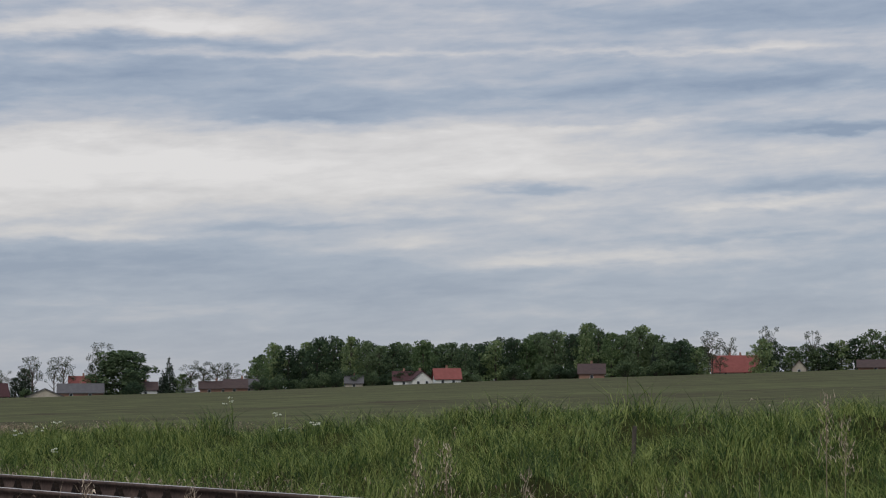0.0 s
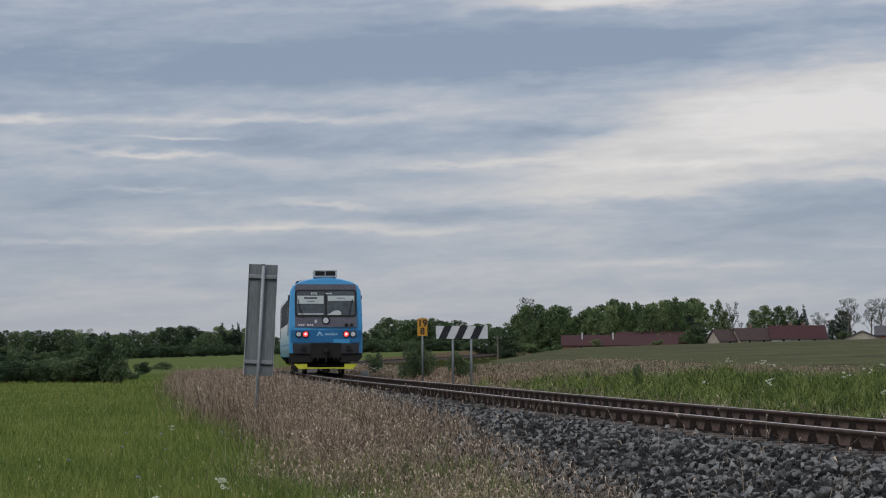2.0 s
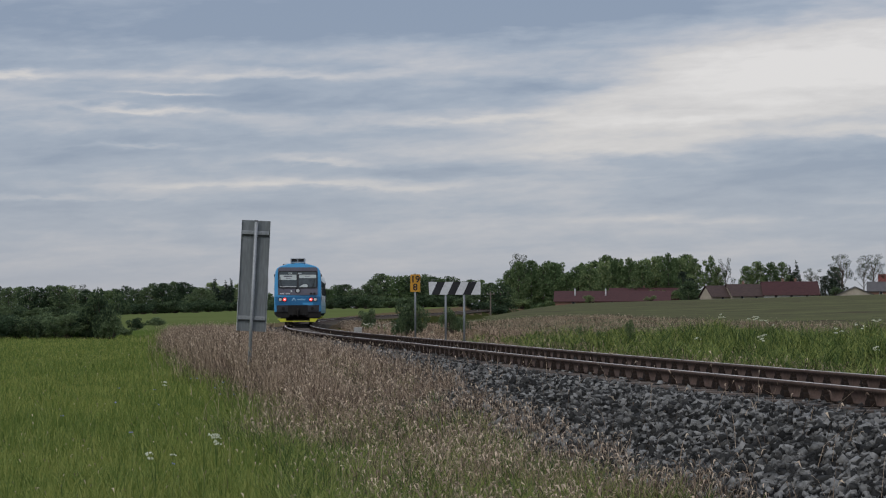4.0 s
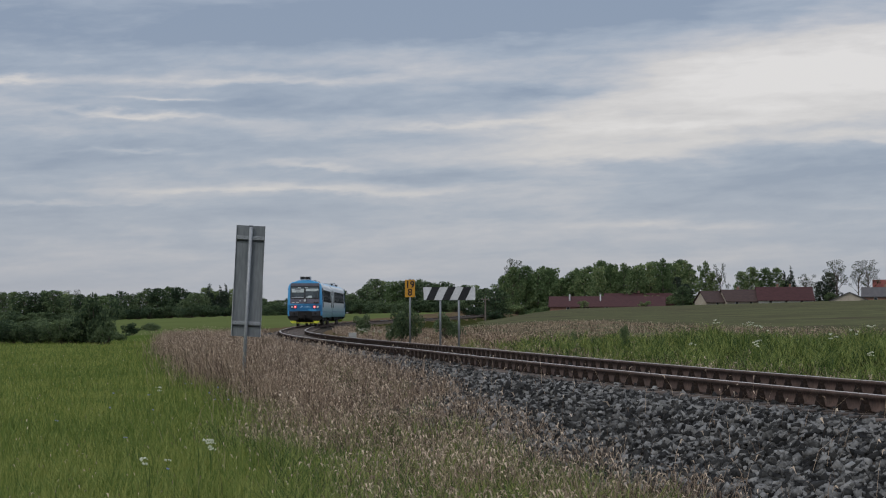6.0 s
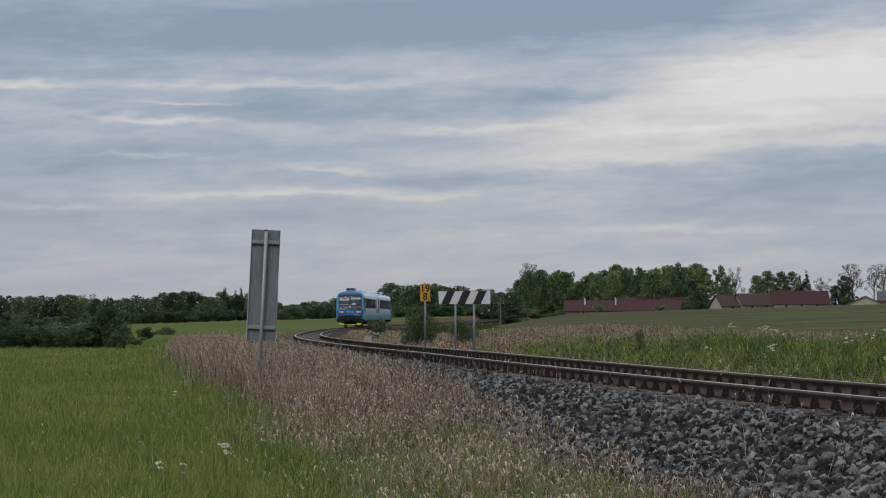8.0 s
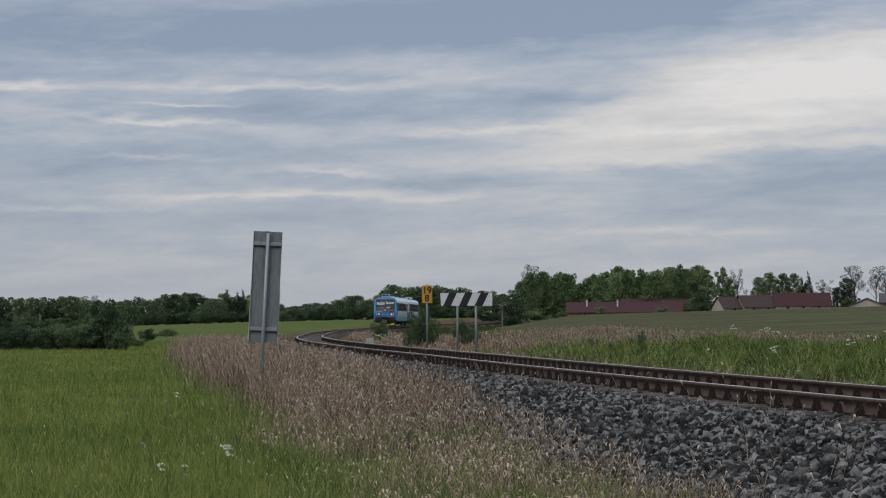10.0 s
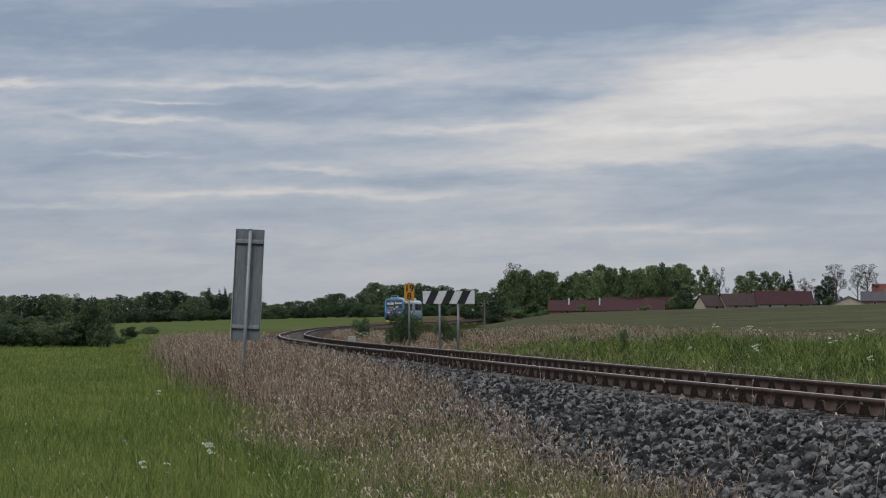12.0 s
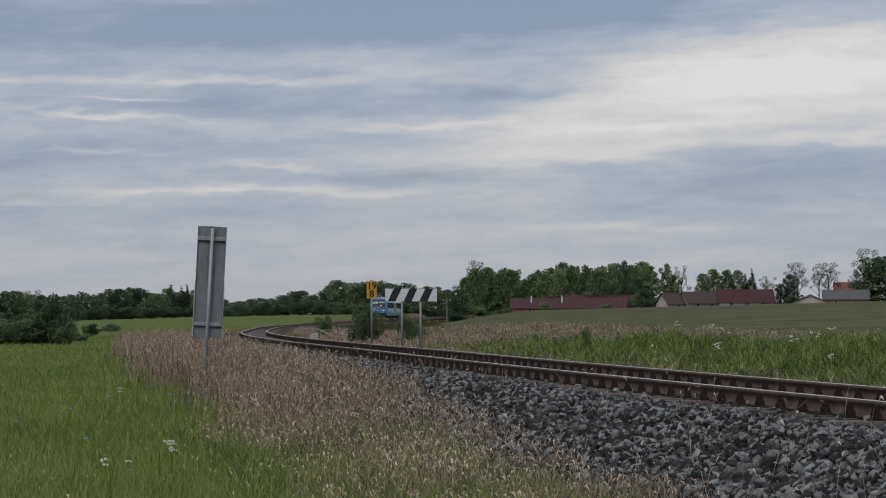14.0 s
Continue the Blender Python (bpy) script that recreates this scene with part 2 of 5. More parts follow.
M = {
    "meadow": mottled("meadow_soil", (0.05, 0.075, 0.018), (0.10, 0.13, 0.032), 0.5, 1.0, third=(0.07, 0.10, 0.025), spec=0.0, ior=1.01),
    "dry_soil": mottled("dry_verge_soil", (0.07, 0.05, 0.03), (0.15, 0.115, 0.07), 0.7, 1.0, spec=0.0, ior=1.01),
    "bank_soil": mottled("bank_soil", (0.020, 0.018, 0.009), (0.055, 0.062, 0.020), 0.9, 1.0, third=(0.032, 0.036, 0.012), spec=0.0, ior=1.01),
    "field": mottled("young_crop_field", (0.066, 0.055, 0.040), (0.108, 0.114, 0.058), 0.02, 1.0, third=(0.084, 0.087, 0.048), fine=14, stretch=(0.35, 3.4, 1), spec=0.0, ior=1.01, lo=0.38, hi=0.62),
    "pale_field": mottled("pale_crop_field", (0.080, 0.102, 0.034), (0.115, 0.136, 0.052), 0.012, 1.0, fine=20, spec=0.0, ior=1.01),
    "ballast": mottled("ballast_bed", (0.04, 0.035, 0.029), (0.105, 0.09, 0.074), 6, 1.0, bump=0.6, spec=0.0, ior=1.01),
    "stone": mottled("crushed_stone", (0.0085, 0.0085, 0.0082), (0.24, 0.237, 0.226), 5, 0.85, bump=0.3, third=(0.036, 0.0355, 0.0335), island=0.85, lo=0.12, hi=1.0, spec=0.15),
    "rail_head": mottled("worn_rail_head", (0.36, 0.32, 0.29), (0.58, 0.54, 0.50), 3, 0.42, metal=0.35, stretch=(1, 0.2, 1)),
    "rail": mottled("rusty_rail_steel", (0.042, 0.027, 0.021), (0.115, 0.076, 0.058), 3, 0.85, bump=0.2, third=(0.074, 0.047, 0.036)),
    "sleeper": mottled("weathered_sleeper", (0.03, 0.024, 0.02), (0.12, 0.095, 0.078), 5, 0.95, bump=0.3, per_object=0.3),
    "iron": mottled("dark_fastening_steel", (0.008, 0.006, 0.005), (0.032, 0.022, 0.017), 9, 0.9, spec=0.1),
    "grass": mottled("meadow_grass_blades", (0.088, 0.132, 0.024), (0.27, 0.285, 0.075), 0.22, 0.7, third=(0.155, 0.205, 0.042), island=0.42, trans=0.25),
    "bank_grass": mottled("tall_bank_grass", (0.028, 0.055, 0.012), (0.27, 0.305, 0.085), 0.8, 0.7, third=(0.094, 0.150, 0.031), island=0.45, trans=0.25, lo=0.36, hi=0.64),
    "dry_grass": mottled("dry_grass_stems", (0.08, 0.055, 0.038), (0.46, 0.35, 0.25), 0.9, 0.85, third=(0.20, 0.143, 0.102), island=0.65, trans=0.2),
    "seed": mottled("pale_seed_heads", (0.17, 0.123, 0.088), (0.66, 0.53, 0.395), 0.9, 0.85, third=(0.37, 0.285, 0.21), island=0.65, trans=0.3),
    "crop": mottled("young_crop_leaves", (0.066, 0.055, 0.038), (0.11, 0.13, 0.058), 0.05, 0.9, third=(0.088, 0.102, 0.046), island=0.06, fine=6, stretch=(0.14, 1.36, 1), spec=0.0, lo=0.42, hi=0.58, trans=0.2),
    # Both leaf greens carry a slight bluish lift that paints in distance haze.
    "leaf": mottled("tree_leaves", (0.075, 0.115, 0.05), (0.23, 0.28, 0.125), 0.25, 0.85, third=(0.135, 0.19, 0.085), island=0.35, per_object=0.35, trans=0.35, spec=0.1),
    "dark_leaf": mottled("dark_tree_leaves", (0.040, 0.064, 0.036), (0.135, 0.178, 0.088), 0.3, 0.85, third=(0.074, 0.108, 0.055), island=0.35, per_object=0.4, trans=0.3, spec=0.1),
    "needle": mottled("conifer_needles", (0.02, 0.034, 0.022), (0.05, 0.07, 0.042), 0.4, 0.8, island=0.4),
    "pale_leaf": mottled("thin_pale_leaves", (0.035, 0.05, 0.028), (0.085, 0.10, 0.055), 0.4, 0.8, island=0.4, trans=0.2),
    "bark": mottled("tree_bark", (0.05, 0.04, 0.032), (0.12, 0.10, 0.08), 3, 0.95, bump=0.4),
    "galv": mottled("galvanised_sheet", (0.13, 0.142, 0.15), (0.245, 0.26, 0.268), 1.4, 0.55, metal=0.4, bump=0.06, third=(0.185, 0.198, 0.205), fine=7, stretch=(2.2, 2.2, 0.35)),
    "galv_bright": mottled("bright_galvanised_steel", (0.22, 0.235, 0.245), (0.34, 0.35, 0.36), 3.5, 0.55, metal=0.4, bump=0.05, fine=5),
    "sign_white": mottled("white_sign_paint", (0.50, 0.51, 0.52), (0.62, 0.63, 0.64), 2, 0.5),
    "sign_black": mottled("black_sign_paint", (0.012, 0.012, 0.014), (0.03, 0.03, 0.032), 2, 0.5),
    "sign_amber": mottled("amber_sign_paint", (0.42, 0.21, 0.02), (0.54, 0.28, 0.035), 3, 0.5),
    "white_petal": mottled("cream_umbels", (0.46, 0.48, 0.34), (0.66, 0.67, 0.54), 6, 0.8, island=0.3),
    "blue_petal": mottled("blue_petals", (0.20, 0.22, 0.50), (0.36, 0.38, 0.70), 6, 0.8),
    "blue": mottled("bright_blue_paint", (0.045, 0.26, 0.52), (0.06, 0.31, 0.58), 1.2, 0.3, spec=0.5),
    "deep_blue": mottled("deep_blue_paint", (0.012, 0.115, 0.27), (0.02, 0.15, 0.33), 1.2, 0.3, spec=0.5),
    "roof_blue": mottled("pale_blue_roof_paint", (0.24, 0.44, 0.60), (0.40, 0.58, 0.72), 0.9, 0.4, third=(0.30, 0.50, 0.66)),
    "cab_grey": mottled("slate_grey_paint", (0.085, 0.08, 0.10), (0.12, 0.115, 0.14), 1.5, 0.35),
    "valance": mottled("dark_grey_plastic", (0.018, 0.019, 0.022), (0.045, 0.045, 0.05), 2, 0.6),
    "black": mottled("black_underframe", (0.008, 0.008, 0.008), (0.022, 0.02, 0.018), 3, 0.8),
    "rubber": mottled("black_rubber", (0.008, 0.008, 0.009), (0.018, 0.018, 0.02), 3, 0.6),
    "plough": mottled("yellow_paint", (0.48, 0.50, 0.035), (0.62, 0.62, 0.06), 3, 0.5),
    "side": side_livery(),
    "glass": mottled("dark_window_glass", (0.008, 0.010, 0.012), (0.018, 0.021, 0.024), 1, 0.3, spec=0.5, ior=1.02),
    "screen": mottled("windscreen_glass", (0.035, 0.045, 0.05), (0.075, 0.09, 0.095), 0.9, 0.08, spec=0.5),
    "paper": mottled("white_paper", (0.40, 0.45, 0.44), (0.50, 0.54, 0.53), 3, 0.7),
    "unit": mottled("grey_roof_unit", (0.33, 0.34, 0.35), (0.46, 0.47, 0.48), 2, 0.5),
    "lamp_off": mottled("clear_lamp", (0.45, 0.47, 0.48), (0.62, 0.64, 0.65), 5, 0.15, spec=0.6),
    "lamp_red": glowing("lit_red_lamp", (1.0, 0.07, 0.07), 1.0),
    "lamp_hot": glowing("lit_lamp_centre", (1.0, 0.45, 0.42), 1.6),
    "steel": mottled("wheel_steel", (0.06, 0.05, 0.045), (0.14, 0.12, 0.11), 4, 0.5, metal=0.6),
    "wall_pale": mottled("pale_render", (0.32, 0.28, 0.22), (0.45, 0.40, 0.33), 0.6, 0.9),
    "wall_white": mottled("white_render", (0.55, 0.54, 0.50), (0.68, 0.67, 0.63), 0.6, 0.9),
    "wall_brick": mottled("brick_wall", (0.20, 0.11, 0.08), (0.32, 0.19, 0.14), 2, 0.9),
    "roof_red": mottled("red_tile_roof", (0.15, 0.045, 0.038), (0.23, 0.072, 0.06), 0.9, 0.9),
    "roof_wine": mottled("wine_red_tile_roof", (0.040, 0.017, 0.018), (0.072, 0.030, 0.030), 0.9, 0.9, stretch=(1, 3, 3)),
    "roof_dark": mottled("dark_brown_tile_roof", (0.042, 0.029, 0.027), (0.08, 0.052, 0.046), 0.9, 0.9, stretch=(1, 3, 3)),
    "roof_grey": mottled("grey_sheet_roof", (0.062, 0.058, 0.06), (0.10, 0.094, 0.094), 0.9, 0.8),
    "pane": mottled("house_window_glass", (0.02, 0.022, 0.026), (0.05, 0.055, 0.06), 1, 0.1),
    "concrete": mottled("pale_concrete", (0.26, 0.26, 0.24), (0.38, 0.38, 0.36), 6, 0.9),
    "wood_pole": mottled("grey_wooden_pole", (0.10, 0.085, 0.07), (0.2, 0.17, 0.14), 2, 0.9),
}

# ---- mesh helpers ----


def thing(name, label, category, group="", kind="", at=None):
    ob = new(name)
    if at is not None:
        ob.matrix_world = at
    return tagged(ob, label, category, group, kind)


def finish(bm, name, mat, smooth=False):
    me = bpy.data.meshes.new(name)
    bmesh.ops.recalc_face_normals(bm, faces=bm.faces)
    bm.to_mesh(me)
    bm.free()
    me.materials.append(mat)
    if smooth:
        me.shade_smooth()
    return me


def part(name, bm, mat, parent, label="", smooth=False, at=None):
    ob = new(name, finish(bm, name, mat, smooth) if isinstance(bm, bmesh.types.BMesh) else bm)
    ob.parent = parent
    if at is not None:
        ob.matrix_basis = at
    if label:
        ob["label"] = label
    return ob


def raw_mesh(name, verts, faces, mat):
    """A mesh from arrays: verts (n, 3), faces (m, 3) or (m, 4)."""
    me = bpy.data.meshes.new(name)
    verts, faces = np.asarray(verts, np.float32), np.asarray(faces, np.int32)
    k = faces.shape[1]
    me.vertices.add(len(verts))
    me.vertices.foreach_set("co", verts.ravel())
    me.loops.add(faces.size)
    me.loops.foreach_set("vertex_index", faces.ravel())
    me.polygons.add(len(faces))
    me.polygons.foreach_set("loop_start", np.arange(len(faces), dtype=np.int32) * k)
    me.update(calc_edges=True)
    me.materials.append(mat)
    return me


def box(bm, cx, cy, cz, sx, sy, sz, bevel=0.0, m=None):
    r = bmesh.ops.create_cube(bm, size=1.0)
    vs = r["verts"]
    for v in vs:
        v.co = Vector((cx + v.co.x * sx, cy + v.co.y * sy, cz + v.co.z * sz))
    if bevel:
        es = list({e for v in vs for e in v.link_edges})
        out = bmesh.ops.bevel(bm, geom=es, offset=bevel, segments=2, affect="EDGES", profile=0.5)
        vs = list({v for f in out["faces"] for v in f.verts} | {v for v in vs if v.is_valid})
    if m is not None:
        bmesh.ops.transform(bm, matrix=m, verts=vs)
    return bm


def one_box(*a, **k):
    return box(bmesh.new(), *a, **k)


def rod(bm, a, b, r1, r2=None, seg=8):
    a, b = Vector(a), Vector(b)
    d = b - a
    m = Matrix.Translation((a + b) / 2) @ d.to_track_quat("Z", "Y").to_matrix().to_4x4()
    bmesh.ops.create_cone(bm, cap_ends=True, segments=seg, radius1=r1, radius2=r1 if r2 is None else r2, depth=d.length, matrix=m)
    return bm


def slab(bm, outline, y, depth):
    """A plate whose outline is given as (x, z) pairs; y may be a function of z. It is `depth` thick towards +y."""
    at = y if callable(y) else (lambda z: y)
    front = [bm.verts.new((x, at(z), z)) for x, z in outline]
    back = [bm.verts.new((x, at(z) + depth, z)) for x, z in outline]
    bm.faces.new(front)
    bm.faces.new(back[::-1])
    n = len(front)
    for i in range(n):
        bm.faces.new((front[i], back[i], back[(i + 1) % n], front[(i + 1) % n]))
    return bm


def rounded(x0, x1, z0, z1, r, n=4):
    pts = []
    for cx, cz, a0 in ((x1 - r, z1 - r, 0), (x0 + r, z1 - r, 90), (x0 + r, z0 + r, 180), (x1 - r, z0 + r, 270)):
        for i in range(n + 1):
            a = radians(a0 + 90 * i / n)
            pts.append((cx + r * math.cos(a), cz + r * math.sin(a)))
    return pts


def disc(bm, x, z, y, r, depth, seg=18):
    bmesh.ops.create_cone(bm, cap_ends=True, segments=seg, radius1=r, radius2=r * 0.94, depth=depth, matrix=Matrix.Translation((x, y, z)) @ Matrix.Rotation(radians(90), 4, "X"))
    return bm


# ---- the track's line: curvature by distance along it ----
KS = (0, 25, 50, 80, 110, 150, 200, 280, 450, 700)
KV = (-0.00154, -0.00164, -0.00071, -0.00123, -0.00056, -0.00079, -0.00106, -0.00012, -0.00013, -0.00013)
DS = 0.5
S = np.arange(-40, 700 + DS / 2, DS)
K = np.interp(S, KS, KV)
i0 = int(round(40 / DS))
TH = np.concatenate([[0], np.cumsum((K[1:] + K[:-1]) / 2 * DS)])
TH += 0.21895 - TH[i0]
CX = np.concatenate([[0], np.cumsum(-np.sin(TH[:-1]) * DS)])
CY = np.concatenate([[0], np.cumsum(np.cos(TH[:-1]) * DS)])
CX += 6.747 - CX[i0]
CY += 10.0 - CY[i0]
CZ = np.interp(S, (0, 40, 80, 150, 300, 450, 700), (-0.037, 0.009, -0.05, -0.2, 0.1, 0.35, 1.6))


def on_track(s):
    """Place and heading of the centre line at s metres."""
    return (np.interp(s, S, CX), np.interp(s, S, CY), np.interp(s, S, CZ), np.interp(s, S, TH))


def track_points(s, u):
    x, y, z, th = on_track(s)
    return x + u * np.cos(th), y + u * np.sin(th), z


def from_track(x, y):
    """Distance along the line and offset from it (positive to the east side) of points."""
    x, y = np.asarray(x, float).ravel(), np.asarray(y, float).ravel()
    s_out, u_out = np.empty_like(x), np.empty_like(x)
    step = 4
    px, py, pt, ps = CX[::step], CY[::step], TH[::step], S[::step]
    for i in range(0, len(x), 20000):
        dx, dy = x[i:i + 20000, None] - px, y[i:i + 20000, None] - py
        j = np.argmin(dx * dx + dy * dy, axis=1)
        k = np.arange(len(j))
        ex, ey, th = dx[k, j], dy[k, j], pt[j]
        s_out[i:i + 20000] = ps[j] + ex * -np.sin(th) + ey * np.cos(th)
        u_out[i:i + 20000] = ex * np.cos(th) + ey * np.sin(th)
    return s_out, u_out


def smooth(a, b, x):
    t = np.clip((x - a) / (b - a), 0, 1)
    return t * t * (3 - 2 * t)


def wave(x, y, f, seed):
    """Cheap smooth unevenness."""
    return (np.sin(x * f + seed) * np.cos(y * f * 1.3 + seed * 2.1) + 0.6 * np.sin(x * f * 2.3 + y * f * 1.7 + seed * 3.7) + 0.4 * np.cos(x * f * 4.1 - y * f * 3.3 + seed)) / 2


def height(x, y):
    x, y = np.asarray(x, float), np.asarray(y, float)
    shape = x.shape
    x, y = x.ravel(), y.ravel()
    s, u = from_track(x, y)
    az, r = np.arctan2(x, y), np.hypot(x, y)
    zt = np.interp(s, S, CZ)
    far_right = np.interp(az, (-0.14, -0.05, 0.03, 0.10, 0.18, 0.235, 0.335, 0.45, 0.53, 0.9), (1.2, 1.8, 3.0, 4.3, 5.8, 6.7, 9.3, 11.3, 12.6, 13.2))
    far_left = np.interp(az, (-0.6, -0.22, -0.1415, -0.0934, 0.0), (-3.0, -1.5, 0.35, 1.2, 2.2))
    fall = 1 - 0.4 * smooth(900, 3500, r)
    left = -0.88 + (far_left * fall + 0.88) * np.clip((r - 150) / 500, 0, 1) + 0.04 * wave(x, y, 0.5, 1.0)
    crest = np.interp(s, (-10, 10, 18, 28, 45, 75, 110, 200), (0.62, 0.56, 0.44, 0.12, -0.03, -0.30, -0.40, -0.45)) + 0.17 * wave(x, y, 0.33, 2.0)
    ramp = np.clip((r - 40) / 680, 0, 1.25)
    bank = -0.3 + (crest + 0.3) * smooth(2.9, 8.0, u) + 0.26 * wave(x, y, 1.15, 5.0) * smooth(2.9, 4.0, u) * (1 - smooth(7.0, 8.0, u))
    right = np.where(u < 8, bank, crest - 0.25 * smooth(8.5, 12, u) + (far_right * fall - crest) * ramp * smooth(8, 20, u))
    zl = zt - 0.34 + (left - zt + 0.34) * smooth(1.9, 3.9, -u)
    zr = zt - 0.34 + (right - zt + 0.34) * smooth(1.9, 3.0, u)
    return np.where(u < 0, zl, zr).reshape(shape)


def verge_edge(s):
    """Offset at which the dry verge gives way to the meadow."""
    return np.interp(s, (5, 11, 24, 38, 74, 102, 158), (-6.1, -5.74, -5.07, -4.74, -5.46, -6.29, -9.0)) + 0.30 * np.sin(s * 0.55) + 0.25 * np.sin(s * 0.21 + 1)


def ground_sheet():
    az = np.concatenate([np.linspace(-math.pi, -0.3, 40)[:-1], np.linspace(-0.3, 0.75, 290), np.linspace(0.75, math.pi, 40)[1:]])
    r = np.concatenate([[0.0, 1.5, 3, 6], np.geomspace(9, 800, 250), np.geomspace(800, 4700, 14)[1:]])
    A, R = np.meshgrid(az, r)
    X, Y = R * np.sin(A), R * np.cos(A)
    Z = height(X, Y)
    n, m = X.shape
    idx = np.arange(n * m).reshape(n, m)
    q = np.stack([idx[:-1, :-1], idx[:-1, 1:], idx[1:, 1:], idx[1:, :-1]], -1).reshape(-1, 4)
    me = raw_mesh("ground", np.stack([X, Y, Z], -1).reshape(-1, 3), q, M["meadow"])
    for k in ("dry_soil", "bank_soil", "field", "pale_field"):
        me.materials.append(M[k])
    cx, cy = X.ravel()[q].mean(1), Y.ravel()[q].mean(1)
    s, u = from_track(cx, cy)
    rr, aa = np.hypot(cx, cy), np.arctan2(cx, cy)
    slot = np.zeros(len(q), np.int32)
    slot[(u > verge_edge(s) + 0.3) & (u < 2.6)] = 1
    slot[(u >= 2.6)] = 2
    slot[(u >= 2.6) & (s > 46 + 10 * np.sin(u)) & (s < 130) & (u < 14)] = 1
    slot[(u >= 7.3) & (u < 15) & (s > 24) & (s < 75)] = 1
    slot[(u >= 14.0 + 1.5 * np.sin(s * 0.2)) & (rr > 30)] = 3
    slot[(u >= 14) & (aa < -0.005)] = 4
    slot[(u < -6) & (rr > 190)] = 4
    me.polygons.foreach_set("material_index", slot)
    me.shade_smooth()
    return tagged(new("ground", me), "rolling meadow, crop fields and grassy verges", "ground", kind="structure")


ground_sheet()

# ---- railway ----
RAIL_SECTION = ((-0.036, 0.0), (0.036, 0.0), (0.036, -0.032), (0.009, -0.045), (0.009, -0.128), (0.068, -0.142), (0.068, -0.155), (-0.068, -0.155), (-0.068, -0.142), (-0.009, -0.128), (-0.009, -0.045), (-0.036, -0.032))


def swept(name, section, s_values, u0, mats, slots=None):
    """A section (u, z) swept along the track."""
    x, y, z, th = on_track(s_values)
    sec = np.array(section)
    n, k = len(s_values), len(sec)
    uu = u0 + sec[None, :, 0]
    V = np.stack([x[:, None] + uu * np.cos(th)[:, None], y[:, None] + uu * np.sin(th)[:, None], z[:, None] + sec[None, :, 1] + 0 * uu], -1).reshape(-1, 3)
    i, j = np.meshgrid(np.arange(n - 1), np.arange(k), indexing="ij")
    a, b = i * k + j, i * k + (j + 1) % k
    q = np.stack([a, b, b + k, a + k], -1).reshape(-1, 4)
    me = raw_mesh(name, V, q, mats[0])
    for m in mats[1:]:
        me.materials.append(m)
    if slots is not None:
        me.polygons.foreach_set("material_index", np.tile(np.array(slots, np.int32), n - 1))
    return me


track = thing("railway_track", "single curved railway track on a grey stone ballast bed", "railway track", kind="structure")
s_line = np.concatenate([np.arange(-30, 200, 1.0), np.arange(200, 660, 3.0)])
for side in (-1, 1):
    part("rail", swept("rail", RAIL_SECTION, s_line, side * 0.753, (M["rail"], M["rail_head"]), (1, 0, 0, 0, 0, 0, 0, 0, 0, 0, 0, 0)), None, track, "rusty steel rail with a polished head")
bed = ((-4.3, -0.98), (-3.5, -0.74), (-2.0, -0.25), (-1.65, -0.215), (1.65, -0.215), (1.95, -0.27), (2.9, -0.62), (3.1, -0.8))
far_bed = ((-2.3, -0.5), (-1.65, -0.24), (1.65, -0.24), (2.3, -0.5))
part("ballast_bed", swept("ballast_bed", bed, s_line[s_line <= 150], 0.0, (M["ballast"],)), None, track)
part("ballast_bed", swept("ballast_bed", far_bed, s_line[s_line >= 150], 0.0, (M["ballast"],)), None, track)


def sleeper_mesh():
    bm = bmesh.new()
    box(bm, 0, 0, -0.235, 2.5, 0.25, 0.15, bevel=0.02)
    return finish(bm, "sleeper", M["sleeper"])


def fastening_mesh():
    """Ribbed base plate with a clamp and a bolt on either side of the rail."""
    bm = bmesh.new()
    box(bm, 0, 0, -0.158, 0.38, 0.17, 0.02)
    for sx in (-1, 1):
        sec = [(-0.08, -0.15), (0.08, -0.15), (0.058, -0.105), (0.03, -0.085), (0.022, -0.05), (-0.022, -0.05), (-0.03, -0.085), (-0.058, -0.105)]
        ends = [[(sx * xx, y, z) for y, z in sec] for xx in (0.072, 0.128)]
        vv = [[bm.verts.new(p) for p in ring] for ring in ends]
        for k in range(len(sec)):
            bm.faces.new((vv[0][k], vv[0][(k + 1) % 8], vv[1][(k + 1) % 8], vv[1][k]))
        bm.faces.new(vv[0])
        bm.faces.new(vv[1][::-1])
        rod(bm, (sx * 0.10, 0, -0.055), (sx * 0.10, 0, -0.030), 0.020, seg=6)
    return finish(bm, "fastening", M["iron"])


sl, fa = sleeper_mesh(), fastening_mesh()
for i in range(300):
    x, y, z, th = on_track(2 + 0.6 * i)
    ob = part("sleeper", sl, None, track, at=pose(x, y, z, 0, 0, math.degrees(th)))
    if i < 200:
        for side in (-1, 1):
            part("fastening", fa, None, ob, at=pose(side * 0.753, 0, 0))


# ---- ballast stones ----
# A rough angular block; every stone is a shaken copy of it.
ROCK_V = np.array([(x, y, z) for x in (-0.75, 0.75) for y in (-0.75, 0.75) for z in (-0.75, 0.75)])
ROCK_F = np.array(((0, 1, 3), (0, 3, 2), (4, 6, 7), (4, 7, 5), (0, 4, 5), (0, 5, 1), (2, 3, 7), (2, 7, 6), (0, 2, 6), (0, 6, 4), (1, 5, 7), (1, 7, 3)))
rng = np.random.default_rng(7)


